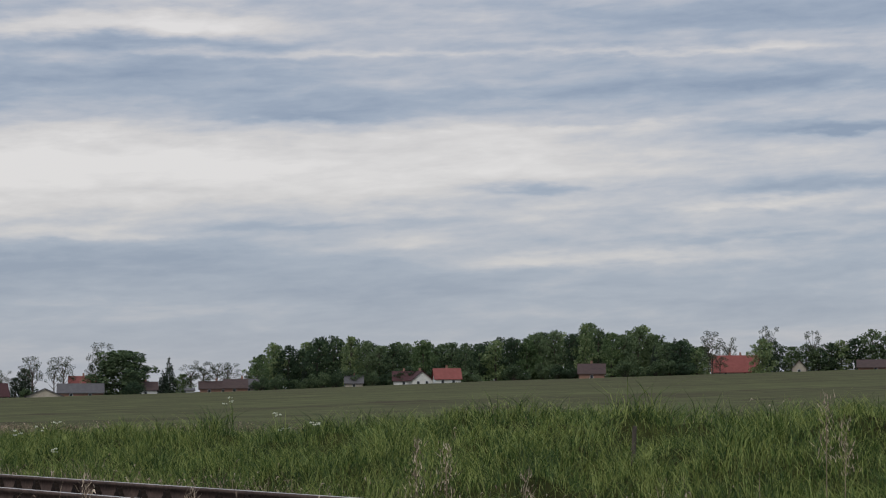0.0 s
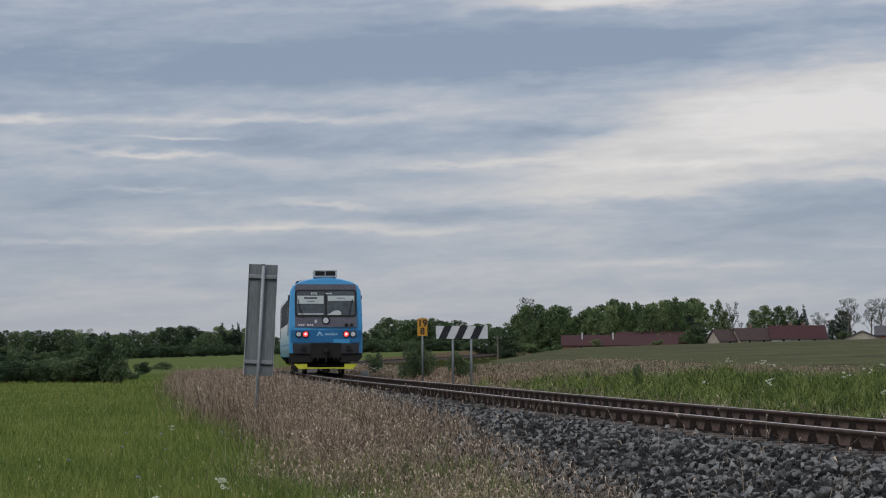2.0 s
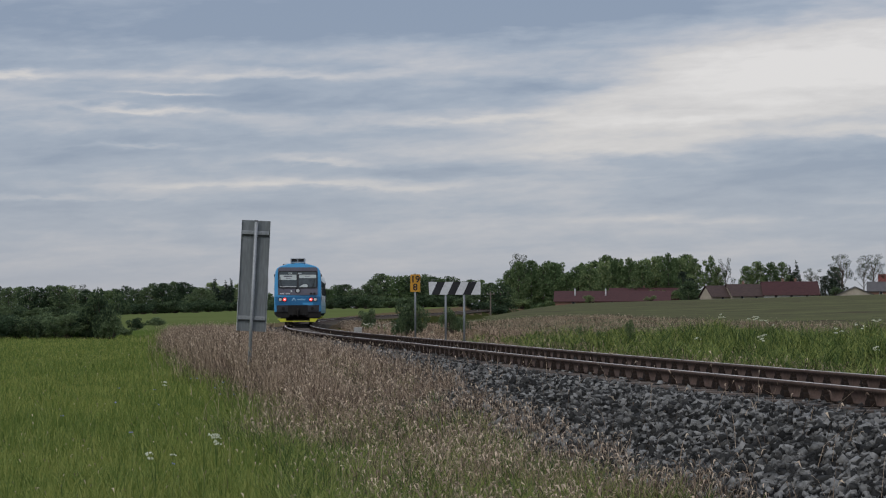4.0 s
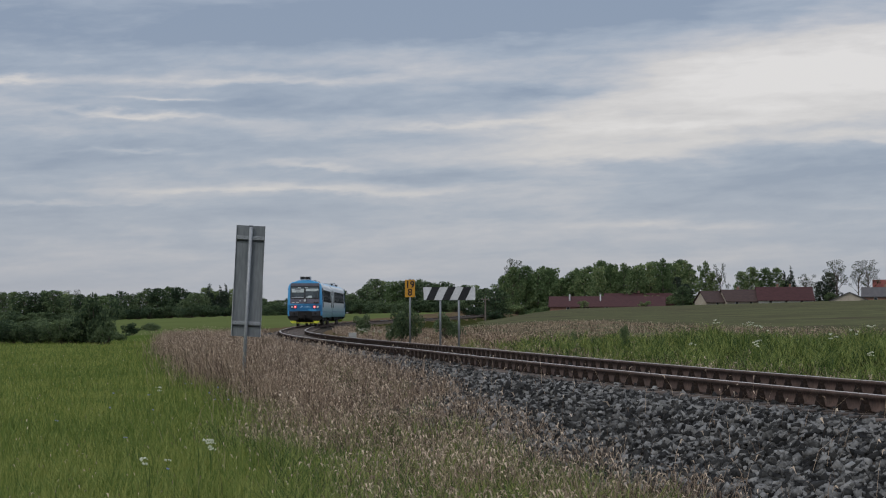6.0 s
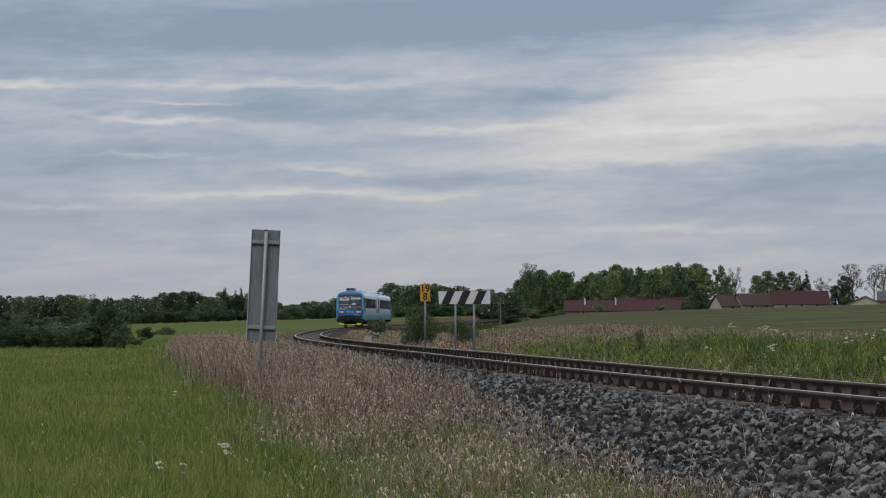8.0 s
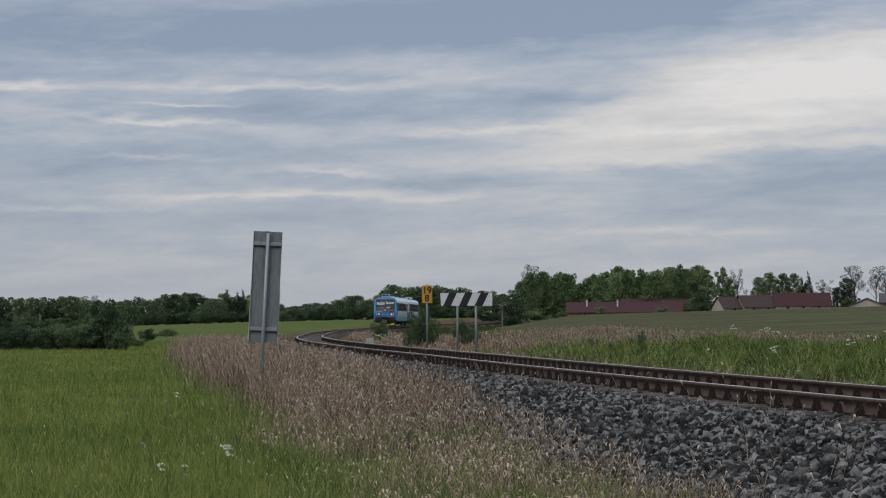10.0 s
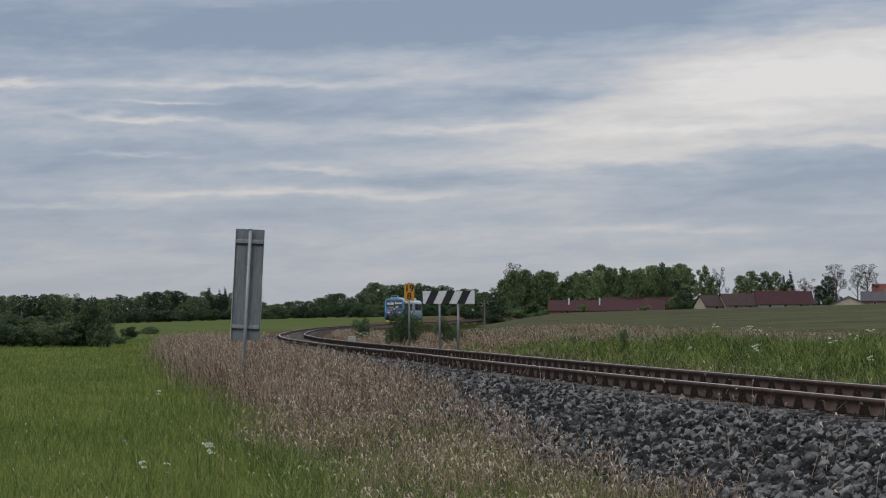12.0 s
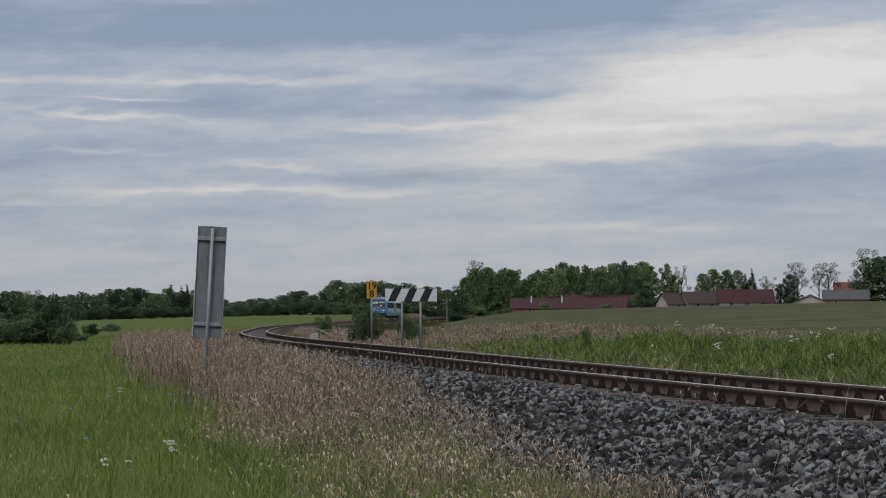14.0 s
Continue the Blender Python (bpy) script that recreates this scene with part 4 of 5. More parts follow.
def railcar(label, lit=True):
    car = thing("railcar", label, "train", "two-car diesel unit")
    body = part("body", loft([shell_ring(lambda z: cab_y(z) + 0.95), shell_ring(lambda z: HALF - 0.02)]), M["side"], car, "white side that fades to teal at the sill")
    part("roof", loft([[(x * 0.985, y, z + 0.012) for x, y, z in shell_ring(lambda z: cab_y(z) + 0.9)[5:-5]], [(x * 0.985, y, z + 0.012) for x, y, z in shell_ring(lambda z: HALF - 0.05)[5:-5]]]), M["roof_blue"], car, "pale grey-blue curved roof", smooth=False)
    cab = part("cab", loft([shell_ring(cab_y, 0.975, 0.05), shell_ring(lambda z: cab_y(z) + 0.08, 0.998, 0.015), shell_ring(lambda z: cab_y(z) + 0.95, 1.003)]), M["blue"], car, "bright blue driving cab end")
    # Face panels, each a few millimetres in front of the next.
    part("brow_panel", slab(bmesh.new(), [(-1.20, 1.87), (1.20, 1.87), (1.20, 3.40), (1.15, 3.54), (-1.15, 3.54), (-1.20, 3.40)], lambda z: cab_y(z) - 0.014, 0.02), M["cab_grey"], cab, "slate grey panel round the windscreen")
    part("lamp_band", slab(bmesh.new(), rounded(-1.36, 1.36, 1.27, 1.76, 0.05), lambda z: cab_y(z) - 0.016, 0.02), M["deep_blue"], cab, "deep blue band that carries the lamps")
    part("windscreen_frame", slab(bmesh.new(), rounded(-1.20, 1.20, 2.26, 3.33, 0.14), lambda z: cab_y(z) - 0.030, 0.02), M["rubber"], cab, "black rubber gasket")
    screen = part("windscreen", slab(bmesh.new(), rounded(-1.13, 1.13, 2.33, 3.26, 0.10), lambda z: cab_y(z) - 0.036, 0.01), M["screen"], cab, "grey tinted windscreen")
    part("screen_divider", slab(bmesh.new(), [(-0.045, 2.34), (0.045, 2.34), (0.045, 3.25), (-0.045, 3.25)], lambda z: cab_y(z) - 0.039, 0.004), M["rubber"], screen)
    part("notice", slab(bmesh.new(), rounded(-1.10, -0.08, 2.78, 3.09, 0.01), lambda z: cab_y(z) - 0.041, 0.004), M["paper"], screen, "white notice behind the screen")
    part("notice", slab(bmesh.new(), rounded(0.08, 1.11, 2.89, 3.09, 0.01), lambda z: cab_y(z) - 0.041, 0.004), M["paper"], screen, "white notice behind the screen")
    part("notice_mark", slab(bmesh.new(), rounded(-0.85, -0.33, 2.96, 3.04, 0.03), lambda z: cab_y(z) - 0.044, 0.004), M["cab_grey"], screen)
    part("notice_mark", slab(bmesh.new(), rounded(-0.72, -0.42, 2.86, 2.89, 0.01), lambda z: cab_y(z) - 0.044, 0.004), M["cab_grey"], screen)
    part("notice_mark", slab(bmesh.new(), rounded(0.42, 0.75, 2.98, 3.01, 0.01), lambda z: cab_y(z) - 0.044, 0.004), M["cab_grey"], screen)
    part("route_box", slab(bmesh.new(), rounded(-0.57, -0.34, 3.13, 3.22, 0.01), lambda z: cab_y(z) - 0.041, 0.004), M["paper"], screen, "small white route box")
    part("route_text", letter_mesh("R22", 0.085, M["sign_black"]), None, screen, at=pose(-0.455, cab_y(3.17) - 0.046, 3.172, 80, 0, 0))
    part("destination", slab(bmesh.new(), rounded(0.0, 0.24, 3.15, 3.20, 0.01), lambda z: cab_y(z) - 0.043, 0.004), M["paper"], screen)
    part("console", slab(bmesh.new(), [(0.05, 2.34), (0.60, 2.34), (0.60, 2.44), (0.5, 2.52), (0.3, 2.5), (0.2, 2.42)], lambda z: cab_y(z) - 0.040, 0.004), M["paper"], screen, "pale driver's desk behind the glass")
    part("console", slab(bmesh.new(), [(-1.08, 2.35), (-0.1, 2.35), (-0.1, 2.40), (-1.08, 2.40)], lambda z: cab_y(z) - 0.040, 0.004), M["unit"], screen)
    for x0, x1 in ((-0.86, -1.07), (0.86, 1.04)):
        wb = bmesh.new()
        rod(wb, (x0 * 0.98, cab_y(2.2) - 0.06, 2.2), ((x0 + x1) / 2, cab_y(2.55) - 0.06, 2.55), 0.013, seg=6)
        rod(wb, ((x0 + x1) / 2 - 0.02, cab_y(2.4) - 0.055, 2.4), (x1, cab_y(2.95) - 0.055, 2.95), 0.016, seg=6)
        part("wiper", wb, M["rubber"], cab)
    hl = part("headlamp", disc(bmesh.new(), 0, 2.12, cab_y(2.12) - 0.03, 0.165, 0.05), M["rubber"], cab, "round unlit headlamp with a black rim")
    part("lens", disc(bmesh.new(), 0, 2.12, cab_y(2.12) - 0.058, 0.115, 0.02), M["lamp_off"], hl)
    for sx in (-1, 1):
        for xx, lamp, nm, r in ((1.055, "lamp_off", "white_lamp", 0.10), (0.79, "lamp_red" if lit else "lamp_off", "tail_lamp", 0.105)):
            rim = part(nm, disc(bmesh.new(), sx * xx, 1.59, cab_y(1.59) - 0.03, r + 0.035, 0.05), M["rubber"], cab, "lit red tail lamp" if nm == "tail_lamp" and lit else "round unlit lamp")
            part("lens", disc(bmesh.new(), sx * xx, 1.59, cab_y(1.59) - 0.06, r - 0.005, 0.02), M[lamp], rim)
            if lamp == "lamp_red":
                part("bulb", disc(bmesh.new(), sx * xx, 1.59, cab_y(1.59) - 0.071, 0.048, 0.01), M["lamp_hot"], rim, "bright pale centre of the lamp")
    for xx in (0.80, 1.0):
        part("socket", disc(bmesh.new(), xx, 1.945, cab_y(1.945) - 0.03, 0.072, 0.04), M["rubber"], cab)
    part("grab_plate", slab(bmesh.new(), rounded(-0.43, -0.35, 2.03, 2.15, 0.02), lambda z: cab_y(z) - 0.026, 0.012), M["paper"], cab)
    for i in range(7):
        if i != 3:
            part("number_bar", slab(bmesh.new(), rounded(-1.06 + i * 0.085, -1.0 + i * 0.085, 1.915, 1.985, 0.006), lambda z: cab_y(z) - 0.022, 0.008), M["sign_white"], cab)
    # Operator's mark: a plain pale angle and a bar.
    emb = bmesh.new()
    slab(emb, [(-0.37, 1.52), (-0.31, 1.52), (-0.23, 1.66), (-0.26, 1.71)], lambda z: cab_y(z) - 0.022, 0.008)
    slab(emb, [(-0.23, 1.71), (-0.26, 1.66), (-0.16, 1.52), (-0.10, 1.52)], lambda z: cab_y(z) - 0.0225, 0.008)
    part("emblem", emb, M["roof_blue"], cab, "plain pale angle emblem")
    for i in range(6):
        part("emblem_bar", slab(bmesh.new(), rounded(-0.03 + i * 0.083, 0.035 + i * 0.083, 1.545, 1.62 + (0.03 if i in (3,) else 0), 0.02), lambda z: cab_y(z) - 0.022, 0.008), M["roof_blue"], cab)
    part("pale_step", slab(bmesh.new(), rounded(0.30, 0.92, 1.24, 1.40, 0.02), lambda z: cab_y(z) - 0.022, 0.012), M["blue"], cab, "paler blue panel")
    # Valance, plough, coupler and buffers.
    for sx in (-1, 1):
        bm = bmesh.new()
        slab(bm, [(sx * 0.60, 0.84), (sx * 1.27, 0.84), (sx * 1.29, 1.24), (sx * 0.60, 1.24)], -HALF - 0.09, 0.5)
        part("bumper", bm, M["valance"], cab, "dark grey bumper")
        part("skirt_corner", slab(bmesh.new(), [(sx * 0.55, 0.50), (sx * 1.22, 0.50), (sx * 1.41, 0.70), (sx * 1.41, 0.86), (sx * 0.55, 0.86)], -HALF - 0.03, 1.0), M["black"], cab)
        bf = bmesh.new()
        rod(bf, (sx * 0.87, -HALF - 0.02, 1.05), (sx * 0.87, -HALF - 0.16, 1.05), 0.10, seg=14)
        part("buffer", bf, M["black"], cab)
        part("plough", slab(bmesh.new(), [(sx * 0.72, 0.25), (sx * 1.04, 0.23), (sx * 1.24, 0.44), (sx * 0.72, 0.44)], -HALF + 0.02, 0.05), M["plough"], car, "yellow snow plough blade")
    part("plough", one_box(0, -HALF + 0.06, 0.275, 1.50, 0.05, 0.05), M["plough"], car, "yellow plough bar")
    part("valance", one_box(0, -HALF + 0.02, 0.95, 1.22, 0.2, 0.60, bevel=0.02), M["black"], cab, "black valance")
    cp = bmesh.new()
    box(cp, 0, -HALF - 0.08, 0.95, 0.2, 0.4, 0.16, bevel=0.03)
    rod(cp, (0, -HALF - 0.25, 0.9), (0, -HALF - 0.2, 0.5), 0.03, seg=8)
    for hx in (-0.55, -0.35, 0.35, 0.5):
        rod(cp, (hx, -HALF - 0.02, 0.95), (hx * 0.9, -HALF - 0.12, 0.55), 0.022, seg=6)
    part("coupler", cp, M["black"], car, "black screw coupler with hanging hoses")
    for sx in (-1, 1):
        mr = bmesh.new()
        box(mr, sx * 1.40, -HALF + 1.0, 3.05, 0.10, 0.10, 0.16, bevel=0.02)
        part("camera_pod", mr, M["black"], car)
        # Side glazing and doors.
        part("cab_window", side_plate(bmesh.new(), sx, -HALF + 0.55, -HALF + 1.05, 2.15, 3.05, 0.012), M["glass"], body, "dark cab side window")
        for y0 in (-HALF + 1.25, HALF - 2.0):
            door = part("door", side_plate(bmesh.new(), sx, y0, y0 + 1.25, 0.80, 3.18, 0.010, r=0.06), M["side"], body, "white plug door with two tall windows")
            for k in (0, 1):
                part("door_window", side_plate(bmesh.new(), sx, y0 + 0.10 + k * 0.57, y0 + 0.58 + k * 0.57, 1.55, 3.05, 0.016, r=0.07), M["glass"], door)
                part("door_seal", side_plate(bmesh.new(), sx, y0 - 0.03 + k * 1.25, y0 + 0.03 + k * 1.25, 0.80, 3.18, 0.014, r=0.01), M["rubber"], door)
        for k in range(9):
            y0 = -HALF + 2.95 + k * 1.83
            part("side_window", side_plate(bmesh.new(), sx, y0, y0 + 1.55, 2.02, 3.02, 0.012), M["glass"], body, "dark passenger window")
        part("waist_stripe", side_plate(bmesh.new(), sx, -HALF + 1.0, HALF - 0.1, 1.16, 1.22, 0.006, r=0.01), M["deep_blue"], body)
    # Roof equipment.
    unit = part("air_conditioner", one_box(0, -HALF + 1.45, 3.965, 0.90, 1.5, 0.31, bevel=0.03), M["unit"], car, "grey roof air conditioner with two dark grilles")
    for xx in (-0.205, 0.205):
        part("grille", one_box(xx, -HALF + 0.695, 3.98, 0.365, 0.02, 0.17), M["black"], unit)
    part("unit_base", loft([[(-0.62, -HALF + 0.7, 3.66), (0.62, -HALF + 0.7, 3.66), (0.5, -HALF + 0.75, 3.78), (-0.5, -HALF + 0.75, 3.78)], [(-0.62, -HALF + 2.3, 3.66), (0.62, -HALF + 2.3, 3.66), (0.5, -HALF + 2.25, 3.78), (-0.5, -HALF + 2.25, 3.78)]]), M["blue"], unit)
    for yy, ln in ((-4.0, 3.0), (3.5, 2.4)):
        part("roof_box", one_box(-0.15, yy, 3.80, 1.5, ln, 0.22, bevel=0.05), M["unit"], car, "grey roof equipment box")
        part("vent", one_box(-0.75, yy + 0.1, 3.78, 0.5, ln * 0.6, 0.16, bevel=0.03), M["black"], car)
    # Running gear.
    for yy, ln in ((-2.0, 3.2), (2.2, 2.6)):
        part("equipment_box", one_box(0, yy, 0.62, 2.3, ln, 0.46, bevel=0.04), M["black"], car)
    for yb in (-7.6, 7.6):
        bg = part("bogie", one_box(0, yb, 0.55, 2.1, 2.9, 0.22, bevel=0.04), M["black"], car, "black bogie frame")
        for ya in (-0.95, 0.95):
            wh = bmesh.new()
            for sx in (-1, 1):
                rod(wh, (sx * 0.70, yb + ya, 0.385), (sx * 0.82, yb + ya, 0.385), 0.385, seg=24)
                rod(wh, (sx * 0.665, yb + ya, 0.385), (sx * 0.70, yb + ya, 0.385), 0.41, seg=24)
            rod(wh, (-0.7, yb + ya, 0.385), (0.7, yb + ya, 0.385), 0.08, seg=10)
            part("wheelset", wh, M["steel"], bg)
    part("gangway", one_box(0, HALF + 0.05, 2.0, 1.5, 0.34, 2.5, bevel=0.05), M["rubber"], car, "black rubber bellows")
    return car


tail_car = railcar("blue and white diesel railcar with lit red tail lamps", True)
lead_car = railcar("blue and white diesel railcar leading the unit", False)

# ---- trees and bushes ----


def limb(bm, a, b, r1, r2):
    rod(bm, a, b, r1, r2, 6)


def crown_mesh(name, clumps, leaves, size, mat, seed):
    """Many small leaf faces gathered in uneven clumps. A clump: centre, radii."""
    g = np.random.default_rng(seed)
    c = np.array([k[0] for k in clumps])
    rad = np.array([k[1] for k in clumps])
    wt = rad.prod(1) ** 0.67
    pick = g.choice(len(c), leaves, p=wt / wt.sum())
    d = g.normal(size=(leaves, 3))
    d /= np.linalg.norm(d, axis=1)[:, None]
    rr = np.clip(g.beta(4, 1.3, leaves) + g.normal(0, 0.05, leaves), 0.1, 1.12)
    p = c[pick] + d * rad[pick] * rr[:, None]
    a = g.normal(size=(leaves, 3))
    a /= np.linalg.norm(a, axis=1)[:, None]
    b = np.cross(a, g.normal(size=(leaves, 3)))
    b /= np.linalg.norm(b, axis=1)[:, None]
    sz = (size * g.uniform(0.5, 1.3, leaves))[:, None]
    V = np.stack([p - a * sz, p - b * sz * 0.7, p + a * sz, p + b * sz * 0.7], 1).reshape(-1, 3)
    return raw_mesh(name, V, np.arange(leaves * 4).reshape(-1, 4), mat)


def broadleaf(seed, leaves=3000, mat="leaf", spread=0.42, low=0.06, size=0.024, clumps=30):
    """A tree one unit tall; its place in the row scales it."""
    g = random.Random(seed)
    bm = bmesh.new()
    fork = 0.30
    rod(bm, (0, 0, -0.03), (0, 0, fork), 0.028, 0.019, 8)
    rod(bm, (0, 0, fork - 0.02), (0, 0, 0.84), 0.019, 0.004, 7)
    cl = []
    for i in range(clumps):
        h = low + (0.98 - low) * ((i + 0.5) / clumps) + g.uniform(-0.03, 0.03)
        t = (h - low) / (1 - low)
        wide = spread * (math.sin(math.pi * min(1, 0.16 + 0.80 * t)) ** 0.75)
        a = i * 2.4 + g.uniform(-0.5, 0.5)
        d = wide * g.uniform(0.35, 1.0) * (0.85 if t < 0.9 else 0.4)
        r = g.uniform(0.075, 0.15) * (1 - 0.3 * t)
        c = (math.cos(a) * d, math.sin(a) * d, min(h, 0.96 - r * 0.5))
        cl.append((c, (r * 1.15, r * 1.15, r * 0.85)))
        if i % 3 == 0:
            limb(bm, (0.0, 0.0, min(0.25 + 0.5 * t, c[2] - 0.02)), c, 0.012, 0.004)
    cl.append(((0, 0, low + (1 - low) * 0.5), (spread * 0.6, spread * 0.6, (1 - low) * 0.40)))
    return finish(bm, "trunk", M["bark"]), crown_mesh("crown", cl, leaves, size, M[mat], seed)


def airy(seed, leaves=1500, mat="pale_leaf"):
    """A thin, half-bare tree with visible branches."""
    g = random.Random(seed)
    bm = bmesh.new()
    rod(bm, (0, 0, -0.03), (0, 0, 0.62), 0.020, 0.010, 7)
    cl = []
    for i in range(15):
        h = 0.28 + 0.045 * i
        a = i * 2.4 + g.uniform(-0.4, 0.4)
        d = g.uniform(0.10, 0.27) * (1.15 - 0.5 * i / 15)
        c = Vector((math.cos(a) * d, math.sin(a) * d, h + d * 0.6 + 0.08))
        limb(bm, (0, 0, min(h * 0.85, 0.6)), c, 0.008, 0.002)
        r = g.uniform(0.045, 0.095)
        cl.append((tuple(c), (r, r, r * 1.1)))
    return finish(bm, "trunk", M["bark"]), crown_mesh("crown", cl, leaves, 0.0115, M[mat], seed)


def conifer(seed, leaves=3000):
    g = random.Random(seed)
    bm = bmesh.new()
    rod(bm, (0, 0, -0.03), (0, 0, 0.97), 0.018, 0.002, 7)
    cl = []
    for i in range(15):
        h = 0.08 + 0.88 * (i / 15)
        w = 0.24 * (1 - h) + 0.012
        for k in range(5 if i < 11 else 3):
            a = k * 1.257 + i * 0.7 + g.uniform(-0.3, 0.3)
            cl.append(((math.cos(a) * w * 0.62, math.sin(a) * w * 0.62, h - 0.03 * (1 - h)), (w * 0.48, w * 0.48, 0.035)))
    cl.append(((0, 0, 0.95), (0.012, 0.012, 0.05)))
    return finish(bm, "trunk", M["bark"]), crown_mesh("crown", cl, leaves, 0.018, M["needle"], seed)


def shrub(seed, leaves=2600, mat="leaf", size=0.027):
    g = random.Random(seed)
    bm = bmesh.new()
    rod(bm, (0, 0, -0.04), (0, 0, 0.06), 0.035, 0.03, 7)
    cl = []
    for i in range(17):
        a, d = i * 2.4, g.uniform(0.1, 0.42)
        h = g.uniform(0.22, 0.85) * (1.05 - 0.7 * d)
        r = g.uniform(0.12, 0.21)
        c = (math.cos(a) * d, math.sin(a) * d, max(h, r * 0.6))
        cl.append((c, (r, r, r * 0.9)))
        limb(bm, (0.02 * math.cos(a), 0.02 * math.sin(a), -0.03), c, 0.012, 0.004)
    return finish(bm, "stem", M["bark"]), crown_mesh("foliage", cl, leaves, size, M[mat], seed)


KINDS = {
    "broad": [broadleaf(s) for s in (11, 12, 13, 14)],
    "dark": [broadleaf(s, mat="dark_leaf") for s in (21, 22, 23, 24)],
    "dome": [broadleaf(31, 11000, "dark_leaf", 0.50, 0.03, 0.021, 60)],
    "yew": [broadleaf(35, 3600, "needle", 0.40, 0.03, 0.022, 34)],
    "airy": [airy(s) for s in (41, 42, 43)],
    "conifer": [conifer(s) for s in (51, 52, 53)],
    "shrub": [shrub(s) for s in (61, 62, 63)],
    "dark_shrub": [shrub(s, 2800, "dark_leaf", 0.028) for s in (71, 72)],
}
LABELS = {
    "broad": ("tree", "leafy green deciduous tree behind the field", "tree"), "dark": ("tree", "dense dark green deciduous tree", "tree"),
    "dome": ("tree", "large round dark green tree beside the houses", "tree"), "yew": ("tree", "dense almost black evergreen tree beside the houses", "tree"), "airy": ("tree", "thin half-bare tree with pale young leaves", "tree"),
    "conifer": ("conifer", "dark pointed spruce tree", "conifer"), "shrub": ("bush", "leafy green bush in the grass", "bush"),
    "dark_shrub": ("bush", "dark green dense bush at the meadow's edge", "bush"),
}
pick = random.Random(3)
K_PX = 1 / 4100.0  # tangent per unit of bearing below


def place(b, depth):
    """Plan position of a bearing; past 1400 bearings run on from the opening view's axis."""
    if b <= 1400:
        return (b - 784) * K_PX * depth, depth
    a = radians(18.719) + math.atan((b - 1350 - 784) * K_PX)
    return depth * math.sin(a), depth * math.cos(a)


def plant(kind, b, depth, tall, wide=None, group="", sink=0.1):
    """b: bearing from the path's final axis in 1/4100 of tangent; wide: full crown width in metres."""
    x, y = place(b, depth)
    z = float(height(np.array([x]), np.array([y]))[0]) - (0.6 if tall > 4 else sink)
    trunk, crown = pick.choice(KINDS[kind])
    nm, label, cat = LABELS[kind]
    natural = {"airy": 0.55, "conifer": 0.5, "shrub": 1.1, "dark_shrub": 1.1, "dome": 0.72}.get(kind, 0.76)
    w = (wide / natural) if wide else tall
    ob = new(nm)
    ob.matrix_world = pose(x, y, z, 0, 0, pick.uniform(0, 360)) @ Matrix.Diagonal((w, w, tall, 1))
    tagged(ob, label, cat, group)
    shrubby = kind.endswith("shrub")
    part("stem" if shrubby else "trunk", trunk, None, ob)
    part("foliage" if shrubby else "crown", crown, None, ob)
    return ob


def tall_for(b, level, depth):
    """Height of a tree whose top stands `level` above the eye's horizon (in 1/4100)."""
    x, y = place(b, depth)
    z = float(height(np.array([x]), np.array([y]))[0])
    return max(1.5, EYE[2] + (level - 2.6) * K_PX * depth - z + 0.1)


